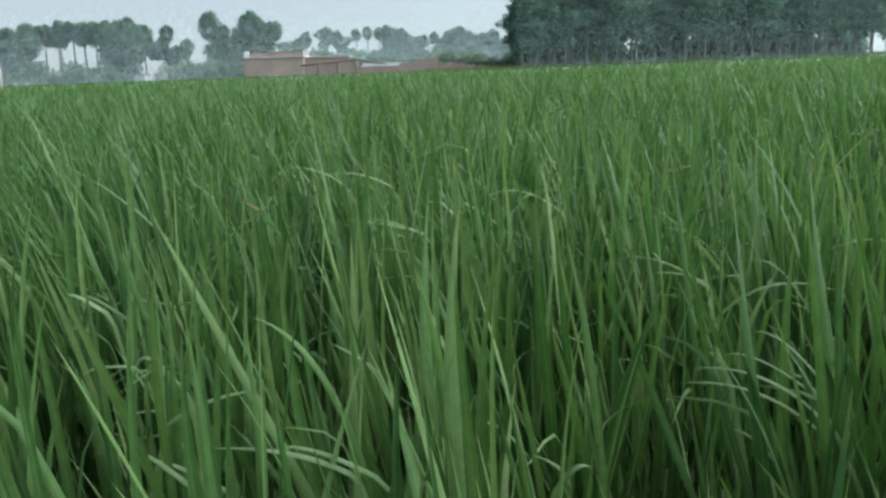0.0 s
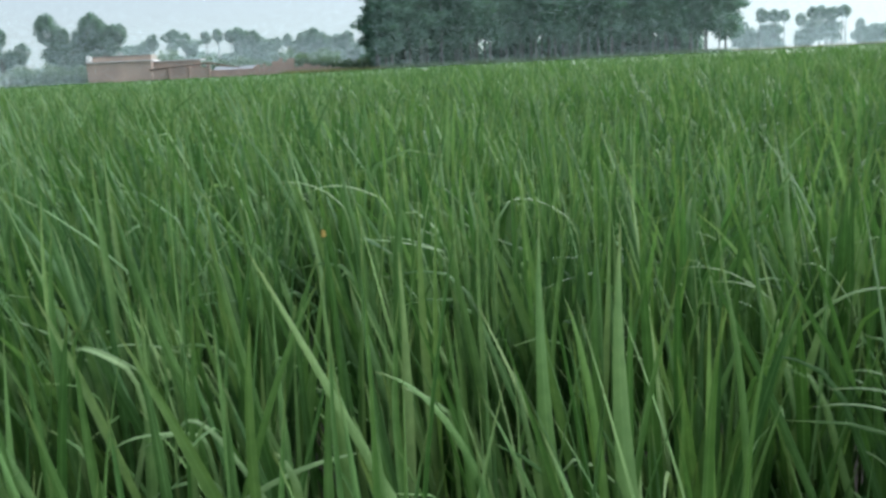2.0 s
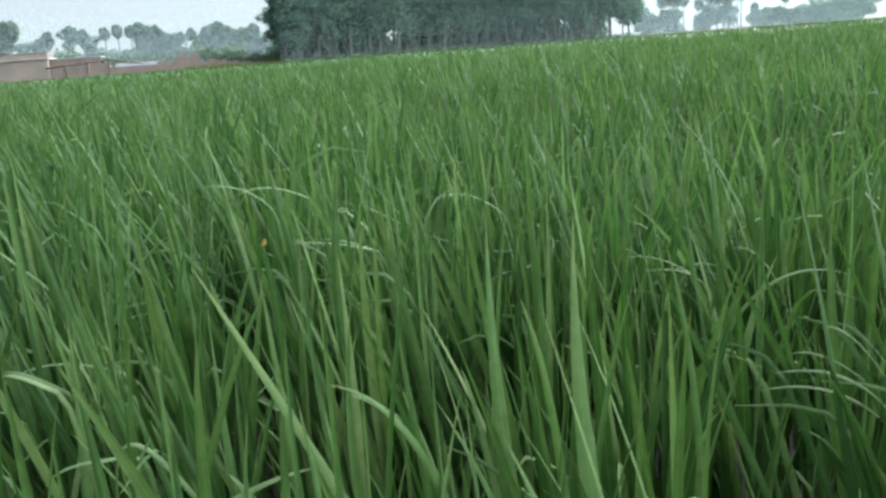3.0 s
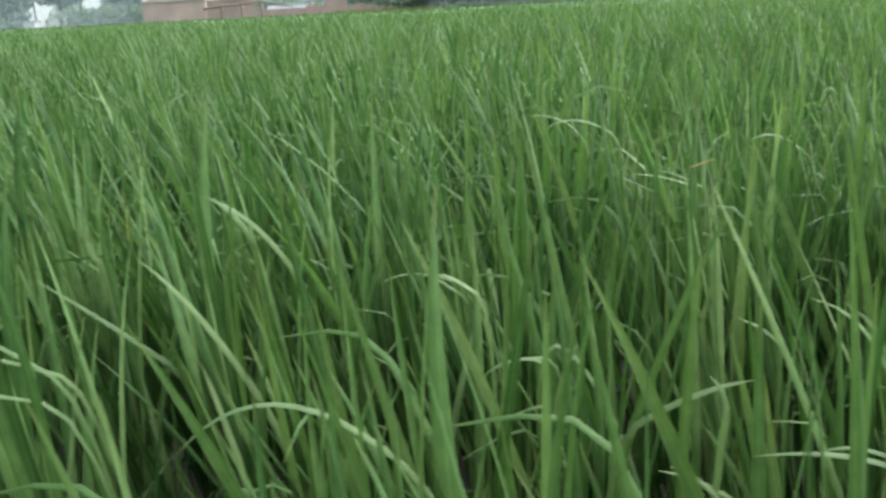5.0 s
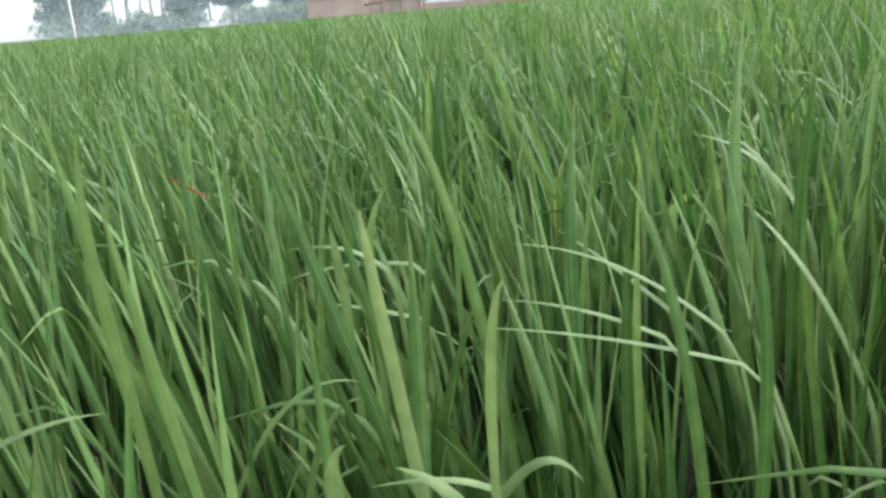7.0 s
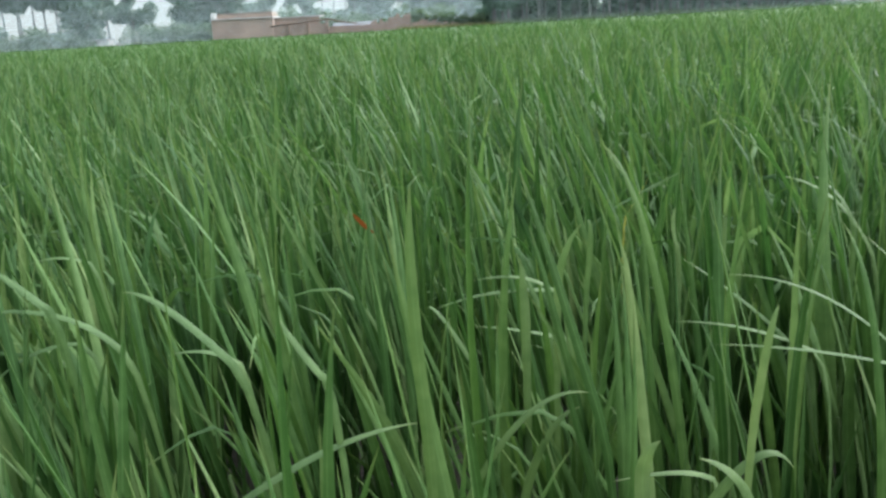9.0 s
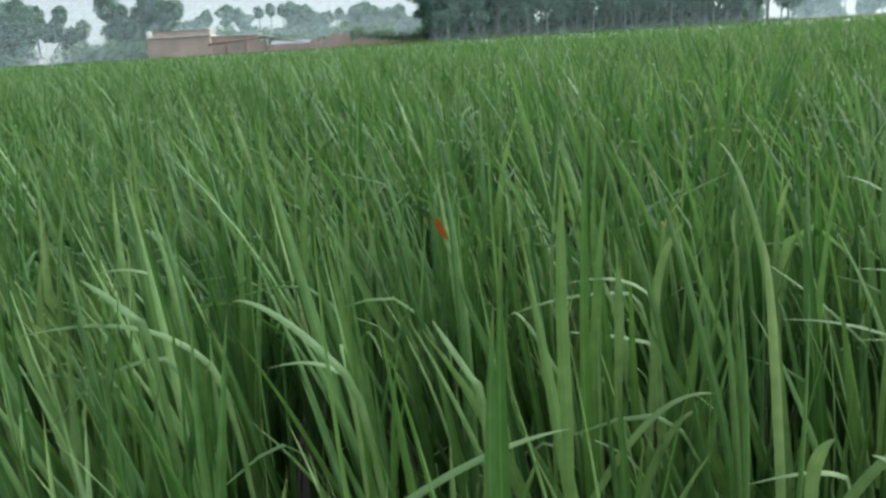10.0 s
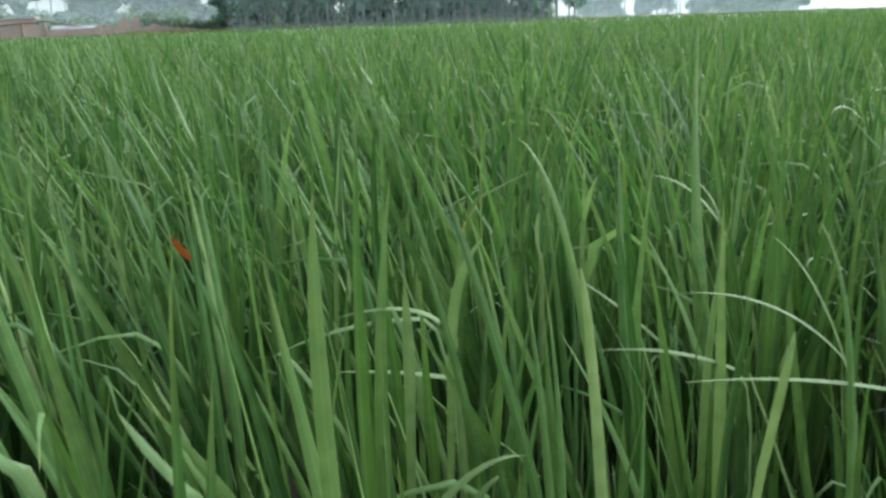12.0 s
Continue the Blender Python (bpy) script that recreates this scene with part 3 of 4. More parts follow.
# ---- far scenery: brick house, walls, sheds, pole ----
def boxes_mesh(name, mat, *boxes, bevel=0.0):
    bm = bmesh.new()
    for b in boxes:
        add_box(bm, *b, bevel=bevel)
    return bm_mesh(name, bm, mat)


def build_houses():
    house = new("brick_house")
    house.matrix_basis = pose(-33, 130, 0) @ Matrix.Diagonal((1, 1, 1.17, 1))
    tagged(house, "low unplastered pinkish brick house with a flat roof", "house")
    part("front_wall", boxes_mesh("front_wall", brick_red, (0, 8.8, 0, 0.25, 0, 3.05)), house)
    part("side_wall", boxes_mesh("side_wall", brick_red, (0, 0.25, 0.25, 6.0, 0, 3.05)), house)
    part("side_wall", boxes_mesh("side_wall", brick_red, (8.55, 8.8, 0.25, 6.0, 0, 3.05)), house)
    part("back_wall", boxes_mesh("back_wall", brick_red, (0.25, 8.55, 5.75, 6.0, 0, 3.05)), house)
    part("roof_slab", boxes_mesh("roof_slab", concrete, (-0.15, 8.95, -0.18, 6.2, 3.05, 3.2), bevel=0.02), house, "pale concrete slab edge")
    part("parapet", boxes_mesh("parapet", brick_old, (0.4, 8.7, 0.5, 0.75, 3.2, 3.62)), house)
    part("roof_sheet", boxes_mesh("roof_sheet", thatch, (0.7, 8.7, 0.9, 5.6, 3.2, 3.86), bevel=0.05), house, "grey weathered roof covering")
    part("corner_block", boxes_mesh("corner_block", lime, (0.05, 0.75, 0.0, 0.45, 3.2, 3.95), bevel=0.08), house, "whitewashed block on the corner")

    yard = new("yard_wall")
    yard.matrix_basis = pose(-24.2, 130.3, 0)
    tagged(yard, "long low yard wall of old pinkish brick", "wall")
    part("brick_panel", boxes_mesh("brick_panel", brick_red, (0, 7.6, 0, 0.25, 0, 2.35)), yard)
    part("brick_panel", boxes_mesh("brick_panel", brick_old, (7.6, 14.2, 0.05, 0.3, 0, 1.85)), yard)
    for x in (2.2, 5.0, 7.7):
        part("pier", boxes_mesh("pier", brick_old, (x - 0.2, x + 0.2, -0.15, 0.35, 0, 2.75)), yard, "darker brick pier")

    # set close against the house to hide its sunlit side wall from the camera
    room = new("back_room")
    room.matrix_basis = pose(-24.15, 131.2, 0)
    tagged(room, "low brick back room behind the yard wall", "house")
    part("wall", boxes_mesh("wall", brick_old, (0, 6.5, 0, 0.25, 0, 3.4)), room)
    part("roof_slab", boxes_mesh("roof_slab", concrete, (0, 6.7, -0.2, 4.6, 3.4, 3.56)), room)

    shed = new("shed")
    shed.matrix_basis = pose(-16.0, 131.5, 0)
    tagged(shed, "low shed with a pale grey sheet roof", "shed")
    part("wall", boxes_mesh("wall", brick_old, (0.2, 5.6, 0.4, 3.0, 0, 1.75)), shed)
    bm = bmesh.new()
    n = 40
    for i in range(n + 1):
        x = 5.9 * i / n
        for y, z in ((0.0, 1.8), (3.4, 2.35)):
            bm.verts.new((x, y, z + 0.03 * (i % 2)))
    bm.verts.ensure_lookup_table()
    for i in range(n):
        bm.faces.new((bm.verts[2 * i], bm.verts[2 * i + 2], bm.verts[2 * i + 3], bm.verts[2 * i + 1]))
    bmesh.ops.solidify(bm, geom=bm.faces[:], thickness=0.02)
    part("roof", bm_mesh("roof", bm, tin), shed, "pale grey corrugated sheet")

    for x0, w, h, sd in ((-10.2, 2.6, 2.5, 1), (-7.6, 3.2, 3.3, 2), (-4.3, 3.6, 2.3, 3), (-0.6, 3.0, 1.7, 4)):
        g = np.random.default_rng(sd)
        ruin = new("ruined_wall")
        ruin.matrix_basis = pose(x0, 130.6, 0)
        tagged(ruin, "broken stretch of old brick wall", "wall", "ruined yard walls")
        k = 6
        for i in range(k):
            part("brick_course", boxes_mesh("brick_course", brick_old, (w * i / k, w * (i + 1) / k - 0.004, 0, 0.3, 0, h * g.uniform(0.75, 1.0))), ruin)

    # crooked poles lie along the yard wall
    rack = new("bamboo_rack")
    rack.matrix_basis = pose(-24.5, 129.6, 0)
    tagged(rack, "crooked dark bamboo poles propped along the yard wall", "pole rack")
    bm = bmesh.new()
    add_tube(bm, [(0, 0, 2.3), (3, 0, 2.55), (6, 0, 2.75), (8.2, 0, 2.95), (10, 0, 2.5), (12.5, 0, 2.1)], [0.11, 0.12, 0.13, 0.13, 0.12, 0.08], 6)
    part("rail", bm_mesh("rail", bm, bamboo, True), rack)
    for x, h in ((2.4, 2.5), (5.2, 3.2), (8.1, 2.95)):
        bm = bmesh.new()
        add_tube(bm, [(x, 0, 0), (x + 0.08, 0, h * 0.5), (x, 0.02, h)], [0.08, 0.07, 0.06], 6)
        part("post", bm_mesh("post", bm, bamboo, True), rack)

    pole = new("utility_pole")
    pole.matrix_basis = pose(-48.1, 90, 0)
    tagged(pole, "slim pale concrete utility pole in the rice", "pole")
    bm = bmesh.new()
    add_tube(bm, [(0, 0, 0), (0.02, 0, 3.5), (0.0, 0, 7.2)], [0.16, 0.13, 0.10], 10)
    part("shaft", bm_mesh("shaft", bm, concrete, True), pole)
    bm = bmesh.new()
    add_box(bm, -0.6, 0.6, -0.05, 0.05, 6.75, 6.87, bevel=0.01)
    part("crossarm", bm_mesh("crossarm", bm, concrete), pole)

    hut = new("hut")
    hut.matrix_basis = pose(-71.5, 160, 0)
    tagged(hut, "small pale green walled hut among the trees", "hut")
    part("wall", boxes_mesh("wall", green_wall, (0, 5.2, 0, 4, 0, 3.4)), hut)
    part("roof", boxes_mesh("roof", tin, (-0.3, 5.5, -0.3, 4.3, 3.4, 3.55)), hut)
    for x, w, h in ((-58.5, 3.2, 1.9), (1.0, 4.0, 2.3)):
        cot = new("cottage")
        cot.matrix_basis = pose(x, 150 if x < 0 else 141, 0)
        tagged(cot, "low whitewashed cottage partly behind shrubs", "cottage", "cottages")
        part("wall", boxes_mesh("wall", lime, (0, w, 0, 3, 0, h)), cot)
        part("roof", boxes_mesh("roof", tin, (-0.2, w + 0.2, -0.3, 3.3, h, h + 0.14)), cot)


build_houses()


# ---- haze imitated by pale triangle specks, added over the far fields ----
def speck_material():
    m, n, l, bsdf = material("haze_specks")
    # specks tinted like the low sky, to pass for haze
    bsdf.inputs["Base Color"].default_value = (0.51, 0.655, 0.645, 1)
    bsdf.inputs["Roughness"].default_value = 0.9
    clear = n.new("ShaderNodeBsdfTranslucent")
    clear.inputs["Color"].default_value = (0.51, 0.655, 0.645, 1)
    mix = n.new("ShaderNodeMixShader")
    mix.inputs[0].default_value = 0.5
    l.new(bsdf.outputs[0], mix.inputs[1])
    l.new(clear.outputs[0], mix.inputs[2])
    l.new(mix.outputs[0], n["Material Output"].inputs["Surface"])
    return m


def build_haze_specks():
    speck_mat = speck_material()
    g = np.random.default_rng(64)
    # x0, x1, y0, y1, height, share of the view veiled, speck size; thickest beyond the houses and past the grove
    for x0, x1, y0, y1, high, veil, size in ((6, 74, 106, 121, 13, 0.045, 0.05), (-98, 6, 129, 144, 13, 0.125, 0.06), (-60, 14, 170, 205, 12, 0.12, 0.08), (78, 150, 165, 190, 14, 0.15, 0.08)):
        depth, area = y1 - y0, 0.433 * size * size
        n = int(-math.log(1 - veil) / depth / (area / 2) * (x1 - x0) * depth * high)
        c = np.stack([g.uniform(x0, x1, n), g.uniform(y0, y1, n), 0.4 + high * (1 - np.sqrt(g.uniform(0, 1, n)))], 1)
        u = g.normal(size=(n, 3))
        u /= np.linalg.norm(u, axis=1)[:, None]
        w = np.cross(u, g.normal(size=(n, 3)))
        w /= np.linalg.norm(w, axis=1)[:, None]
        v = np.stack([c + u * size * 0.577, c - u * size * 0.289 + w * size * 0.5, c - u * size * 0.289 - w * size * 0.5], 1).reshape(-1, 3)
        tagged(new("mist", mesh_arrays("mist", v, np.arange(n * 3).reshape(-1, 3), speck_mat, smooth=False)), "pale triangle specks standing in for haze over the far fields", "mist", kind="stuff")


build_haze_specks()


# ---- the rice ----
RNG = np.random.default_rng(21)
SPACING = 0.2


def droop(n, rng, share):
    """How far each leaf bends over: most stay upright, a share arches right down."""
    d = np.abs(rng.normal(0.14, 0.22, n))
    heavy = rng.uniform(0, 1, n) < share
    d[heavy] = rng.uniform(1.2, 2.2, heavy.sum())
    return d


def field_blades(plants, per, rng, segs, width, fold, share, low=(0.18, 0.45), fan=0.15, nod=0.0, cut=0.0):
    """Blades, so many a plant, that fan out of each plant up to the uneven top of the stand; plants differ in height and lean."""
    m = len(plants)
    centres = np.repeat(plants, per, 0)
    n = len(centres)
    tall = np.repeat(rng.normal(0, 0.045, m), per)
    sway = np.repeat(rng.normal(0, 0.035, m), per)
    az = rng.uniform(0, math.tau, n)
    off = np.abs(rng.normal(0, 0.026, n))
    z0 = rng.uniform(*low, n)
    base = np.stack([centres[:, 0] + off * np.cos(az), centres[:, 1] + off * np.sin(az), z0], 1)
    top = 0.68 + 0.42 * rng.beta(2.3, 1.5, n) + tall
    top += 0.035 * np.sin(centres[:, 0] * 1.7 + 0.6 * centres[:, 1]) + 0.03 * np.sin(centres[:, 1] * 2.3 - centres[:, 0] * 0.5)
    top -= cut
    lean = np.abs(rng.normal(fan, 0.10, n))
    bend = droop(n, rng, share) + nod * rng.uniform(0.3, 1.0, n)
    ln = np.maximum(top - z0, 0.12) * (1.03 + 0.25 * np.minimum(bend, 1.2))
    ln = ln * np.where(bend > 1.2, 0.8, 1.0)
    snapped = np.where(rng.uniform(0, 1, n) < 0.16, rng.uniform(0.7, 2.3, n), 0.0)
    wind = 0.03 + sway + np.interp(centres[:, 0], [-1.3, 0.5], [0.10, 0.0]) * np.interp(centres[:, 1], [2.5, 6.0], [1.0, 0.0])
    return blades(base, az + rng.normal(0, 0.5, n), lean, bend, ln, width * rng.uniform(0.6, 1.3, n) * np.where(bend > 1.2, 0.6, 1.0), rng.normal(0, 0.6, n), segs, fold, wind, snapped, rng.uniform(0.55, 0.9, n))


BARE = ((-0.87, 1.15), (-0.26, 1.28), (0.75, 1.27), (-1.17, 0.95), (-1.0, 0.93), (0.58, 0.98), (0.8, 0.98), (0.62, 1.15), (-0.55, 1.1), (-0.86, 0.98), (-0.03, 1.02), (-0.68, 0.98), (-0.98, 1.12), (-1.41, 1.33))   # hills left out to fit dark gaps and sight lines in the camera's view


def hills(x0, x1, y0, y1):
    gx, gy = np.meshgrid(np.arange(x0, x1, SPACING), np.arange(y0, y1, SPACING))
    p = np.stack([gx.ravel(), gy.ravel()], 1)
    p = p + RNG.normal(0, 0.028, p.shape)
    p = p[RNG.uniform(0, 1, len(p)) > 0.07]
    for bx, by in BARE:
        p = p[np.hypot(p[:, 0] - bx, p[:, 1] - by) > 0.13]
    return p


def wedge(p, margin=1.0):
    """Whether a place can be looked at along the walk."""
    x, y = p[:, 0], p[:, 1]
    return (x > -0.9 * y - 1.6 - margin) & (x < 1.15 * y + 0.6 + margin)


def field_depth(x):
    """How far the paddy reaches: to the houses, the grove, and further out past the grove."""
    return np.where(x < 6, 127.5, np.where(x < 66, 124.5 + (x - 6) * 0.31, 143 + (x - 66) * 0.55))


NEAR = (-2.4, 1.6, EDGE_FRONT + 0.09, 1.96)


def build_field():
    sets = []
    # band by band: full blades close by, fewer and simpler ones further off
    p = hills(-7, 8, EDGE_FRONT + 0.09, 3.4)
    inner = (p[:, 0] > NEAR[0] - 0.1) & (p[:, 0] < NEAR[1] - 0.1) & (p[:, 1] < NEAR[3] - 0.1)
    p = p[~inner & wedge(p, 0.6)]
    sets.append(("rice_stand", field_blades(p, 22, RNG, 9, 0.0245, 0.35, 0.08)))
    p = hills(-9, 10, 3.4, 6.2)
    sets.append(("rice_stand", field_blades(p[wedge(p)], 20, RNG, 7, 0.0275, 0.0, 0.07)))
    p = hills(-16, 20, 6.2, 13)
    sets.append(("rice_stand", field_blades(p[wedge(p)], 14, RNG, 4, 0.030, 0.0, 0.06, nod=0.25)))
    n = 21000
    y = np.sqrt(RNG.uniform(13 ** 2, 42 ** 2, n))
    p = np.stack([RNG.uniform(-0.95, 1.2, n) * y, y], 1)
    sets.append(("rice_stand", field_blades(p, 5, RNG, 2, 0.055, 0.0, 0.03, low=(0.3, 0.55), fan=0.2, nod=0.5)))
    n = 26000
    y = np.sqrt(RNG.uniform(42 ** 2, 210 ** 2, n))
    p = np.stack([RNG.uniform(-0.95, 1.2, n) * y, y], 1)
    p = p[p[:, 1] < field_depth(p[:, 0])]
    sets.append(("rice_stand", field_blades(p, 4, RNG, 2, 0.125, 0.0, 0.0, low=(0.4, 0.65), fan=0.16, nod=0.2)))
    # the rest of the paddy, out to both sides
    n = 15000
    p = np.stack([RNG.uniform(-150, 190, n), RNG.uniform(EDGE_FRONT, 180, n)], 1)
    p = p[(p[:, 1] < field_depth(p[:, 0])) & ~wedge(p, 2.0)]
    sets.append(("rice_stand", field_blades(p, 6, RNG, 1, 0.14, 0.0, 0.0)))
    # full rows out to both sides along the bund
    p = hills(-12, 13, EDGE_FRONT + 0.09, 6.2)
    p = p[~wedge(p, 0.6) | (p[:, 0] < -7) | (p[:, 0] > 8)]
    sets.append(("rice_stand", field_blades(p, 16, RNG, 3, 0.03, 0.0, 0.07)))
    p = hills(-24, 28, 6.2, 13)
    p = p[~wedge(p) | (p[:, 0] < -16) | (p[:, 0] > 20)]
    sets.append(("rice_stand", field_blades(p, 8, RNG, 2, 0.045, 0.0, 0.05)))
    # first rows along the bund, cut below the view, added to block light
    p = hills(-6, 6, 0.12, EDGE_FRONT)
    sets.append(("rice_stand", field_blades(p, 44, RNG, 4, 0.024, 0.0, 0.03, low=(0.1, 0.3), fan=0.1, cut=0.3)))
    # unseen rice across the bund, added to block low light from behind
    p = hills(-9, 9, -7, -0.62)
    sets.append(("rice_stand", field_blades(p, 11, RNG, 3, 0.034, 0.0, 0.05)))
    # short lower leaves under the nearest plants, added to darken the gaps
    p = hills(NEAR[0], NEAR[1], NEAR[2], NEAR[3])
    sets.append(("rice_stand", field_blades(p, 10, RNG, 4, 0.022, 0.0, 0.03, low=(0.08, 0.25), fan=0.16, cut=0.45)))
    labels = ("dense green rice stand close to the bund", "dense green rice stand a few steps out", "green rice stand a stone's throw from the bund", "green rice stand in the middle of the paddy", "hazy green rice stand towards the far margin", "green rice stand out to the sides", "dense green rice rows along the bund", "green rice stand beside the middle of the paddy", "short green rice rows below the view, added to block light", "unseen green rice stand across the bund, added to block low light", "lower rice leaves in the shade under the nearest plants")
    for (name, (v, f, al, ac)), label in zip(sets, labels):
        tagged(new(name, mesh_arrays(name, v, f, rice_mass, al, ac)), label, "rice", kind="stuff")
    # the close-packed lower leaves that hide the mud
    g = np.random.default_rng(5)
    xs, ys = np.linspace(-150, 190, 171), np.concatenate([np.linspace(13, 60, 60), np.linspace(62, 200, 70)])
    gx, gy = np.meshgrid(xs, ys)
    z = 0.78 + g.normal(0, 0.04, gx.shape)
    v = np.stack([gx, gy, z], 2).reshape(-1, 3)
    i = (np.arange(len(ys) - 1)[:, None] * len(xs) + np.arange(len(xs) - 1)[None, :]).ravel()
    f = np.stack([i, i + 1, i + 1 + len(xs), i + len(xs)], 1)
    keep = v[f[:, 2], 1] < field_depth(v[f[:, 2], 0]) - 0.5
    tagged(new("rice_undergrowth", mesh_arrays("rice_undergrowth", v, f[keep], rice_mass)), "close-packed lower rice leaves", "rice", kind="stuff")


build_field()


def one_blade(length, lean, bend, width, twist, kink, kink_at):
    v, f, al, ac = blades(np.zeros((1, 3)), np.zeros(1), np.array([lean]), np.array([bend]), np.array([length]), np.array([width]), np.array([twist]), 11, 0.35, 0.0, kink, kink_at)
    return v, f, al, ac


def build_near_plants():
    """The rice plants nearest to the bund, leaf by leaf."""
    rng = np.random.default_rng(8)
    shapes = []
    for i in range(40):
        heavy = i in (19, 29, 39)
        bend = rng.uniform(1.2, 2.0) if heavy else abs(rng.normal(0.14, 0.2))
        v, f, al, ac = one_blade(rng.uniform(0.38, 0.54) * (0.75 if heavy else 1.0), abs(rng.normal(0.10, 0.10)), bend, (0.6 if heavy else 1.0) * rng.choice((0.0135, 0.016, 0.019, 0.022)) * rng.uniform(0.92, 1.08), rng.normal(0, 0.6), rng.uniform(0.7, 2.2) if i % 13 == 3 else 0.0, rng.uniform(0.6, 0.9))
        shapes.append(mesh_arrays("leaf", v, f, pale_leaf if heavy else rice_leaf, al, ac))
    stems = []
    for i in range(5):
        bm = bmesh.new()
        h = rng.uniform(0.5, 0.62)
        add_tube(bm, [(0, 0, 0), (0.004, 0, h * 0.5), (0.012, 0, h)], [0.0045, 0.004, 0.0028], 5)
        stems.append(bm_mesh("stem", bm, stem_green, True))
    plants = []
    for k in range(6):
        root = new("rice_plant")
        tagged(root, "rice plant with upright narrow green leaves", "rice plant", "rice plants beside the bund")
        for t in range(7):
            az = rng.uniform(0, 360)
            off = abs(rng.normal(0, 0.035))
            tilt = rng.uniform(1, 11)
            m = pose(off * math.cos(radians(az)), off * math.sin(radians(az)), 0, 0, 0, az) @ pose(0, 0, 0, 0, tilt, 0)
            part("stem", stems[int(rng.integers(0, 5))], root, m=m)
            for j in range(4):
                at = m @ pose(0, 0, (0.27, 0.40, 0.49, 0.57)[j] + rng.uniform(-0.05, 0.05), 0, 0, rng.uniform(0, 360))
                part("leaf", shapes[int(rng.integers(0, len(shapes)))], root, m=at @ Matrix.Scale(rng.uniform(0.85, 1.12), 4))
        plants.append(root)
    spots = hills(*NEAR)
    for i, (x, y) in enumerate(spots):
        m = pose(x, y, 0, rng.normal(0, 2), float(np.interp(x, [-1.3, 0.5], [-6, -3])) + rng.normal(0, 2.5), rng.uniform(-25, 25)) @ Matrix.Scale(rng.uniform(0.94, 1.06), 4)
        if i < len(plants):
            plants[i].matrix_basis = m
        else:
            plants.append(copy_thing(plants[int(rng.integers(0, 6))], m))
    return plants


PLANTS = build_near_plants()


# ---- leaves that stand out: arching, pale or discoloured, placed to fit the camera's view, each on a plant ----
def marked_leaf(base, mid, tip, width, mat):
    """A leaf through three places; its blade turns up and towards the camera to suit its seen width."""
    a, b, c = Vector(base), Vector(mid), Vector(tip)
    ctrl = b * 2 - (a + c) / 2
    segs = 12
    # the leaf grows out of the plant below: a short run up to its visible base
    foot = Vector((a.x + (a.x - ctrl.x) * 0.6, a.y + 0.05, min(a.z - 0.05, 0.42)))
    turn = a + (a - ctrl) * 0.5
    line = [foot * (1 - s) ** 2 + turn * (2 * s * (1 - s)) + a * s ** 2 for s in (0.0, 0.2, 0.4, 0.6, 0.8)]
    if mat in (red_leaf, orange_leaf):
        line = []   # only the dry tip, on top of a green leaf
    line += [a * (1 - s) ** 2 + ctrl * (2 * s * (1 - s)) + c * s ** 2 for s in (i / segs for i in range(segs + 1))]
    rows, al, ac = [], [], []
    facing = Vector((0.0, -0.5, 0.87)).normalized()
    last = len(line) - 1
    for i, p in enumerate(line):
        s = i / last
        d = (line[min(i + 1, last)] - line[max(i - 1, 0)]).normalized()
        side = d.cross(facing)
        side = side.normalized() if side.length > 1e-4 else Vector((1, 0, 0))
        nrm = side.cross(d)
        half = width / 2 * (min(1.0, 0.55 + 1.5 * s) * (1 - s ** 3.5) + 0.03)
        for u, lift in ((-1, 0.3), (0, 0), (1, 0.3)):
            rows.append(p + side * half * u - nrm * half * lift)
            al.append(s)
            ac.append(abs(u))
    f = [(r * 3 + k, r * 3 + k + 1, r * 3 + k + 4, r * 3 + k + 3) for r in range(last) for k in (0, 1)]
    me = mesh_arrays("leaf", np.array([tuple(v) for v in rows]), f, mat, al, ac)
    plant = min(PLANTS, key=lambda o: (o.location.x - a.x) ** 2 + (o.location.y - a.y - 0.08) ** 2)
    if (plant.location.x - a.x) ** 2 + (plant.location.y - a.y) ** 2 > 0.2:
        plant = copy_thing(PLANTS[0], pose(a.x, a.y + 0.06, 0, 0, -3, 40 * a.x))
        PLANTS.append(plant)
    ob = new("leaf", me)
    ob.parent = plant
    ob.matrix_parent_inverse = plant.matrix_basis.inverted()
    words = {"skylit_rice_leaf": "pale arching leaf", "yellowing_leaf": "yellowing leaf", "red_dry_leaf": "dry red leaf tip", "orange_dry_leaf": "dry orange leaf tip", "bright_rice_leaf": "bright yellow-green leaf"}
    tagged(ob, words.get(mat.name, ""))


marked_leaf((-1.042, 0.95, 0.823), (-1.062, 0.945, 0.863), (-1.098, 0.94, 0.886), 0.0135, pale_leaf)
marked_leaf((-1.148, 0.945, 0.848), (-1.147, 0.94, 0.888), (-1.134, 0.937, 0.907), 0.0145, pale_leaf)
marked_leaf((-1.028, 0.99, 0.904), (-1.022, 0.98, 0.982), (-1.012, 0.985, 1.015), 0.0089, rice_leaf)
marked_leaf((-1.441, 0.99, 0.963), (-1.463, 0.98, 1.002), (-1.48, 0.985, 1.031), 0.0083, pale_leaf)
marked_leaf((-1.548, 1.01, 0.823), (-1.444, 1, 0.886), (-1.355, 1.005, 0.906), 0.0091, pale_leaf)
marked_leaf((-0.07, 1.02, 0.74), (-0.113, 1.01, 0.786), (-0.138, 1.015, 0.797), 0.0074, pale_leaf)
marked_leaf((0.136, 1.02, 0.76), (0.054, 1.01, 0.796), (-0.047, 1.015, 0.801), 0.0083, pale_leaf)
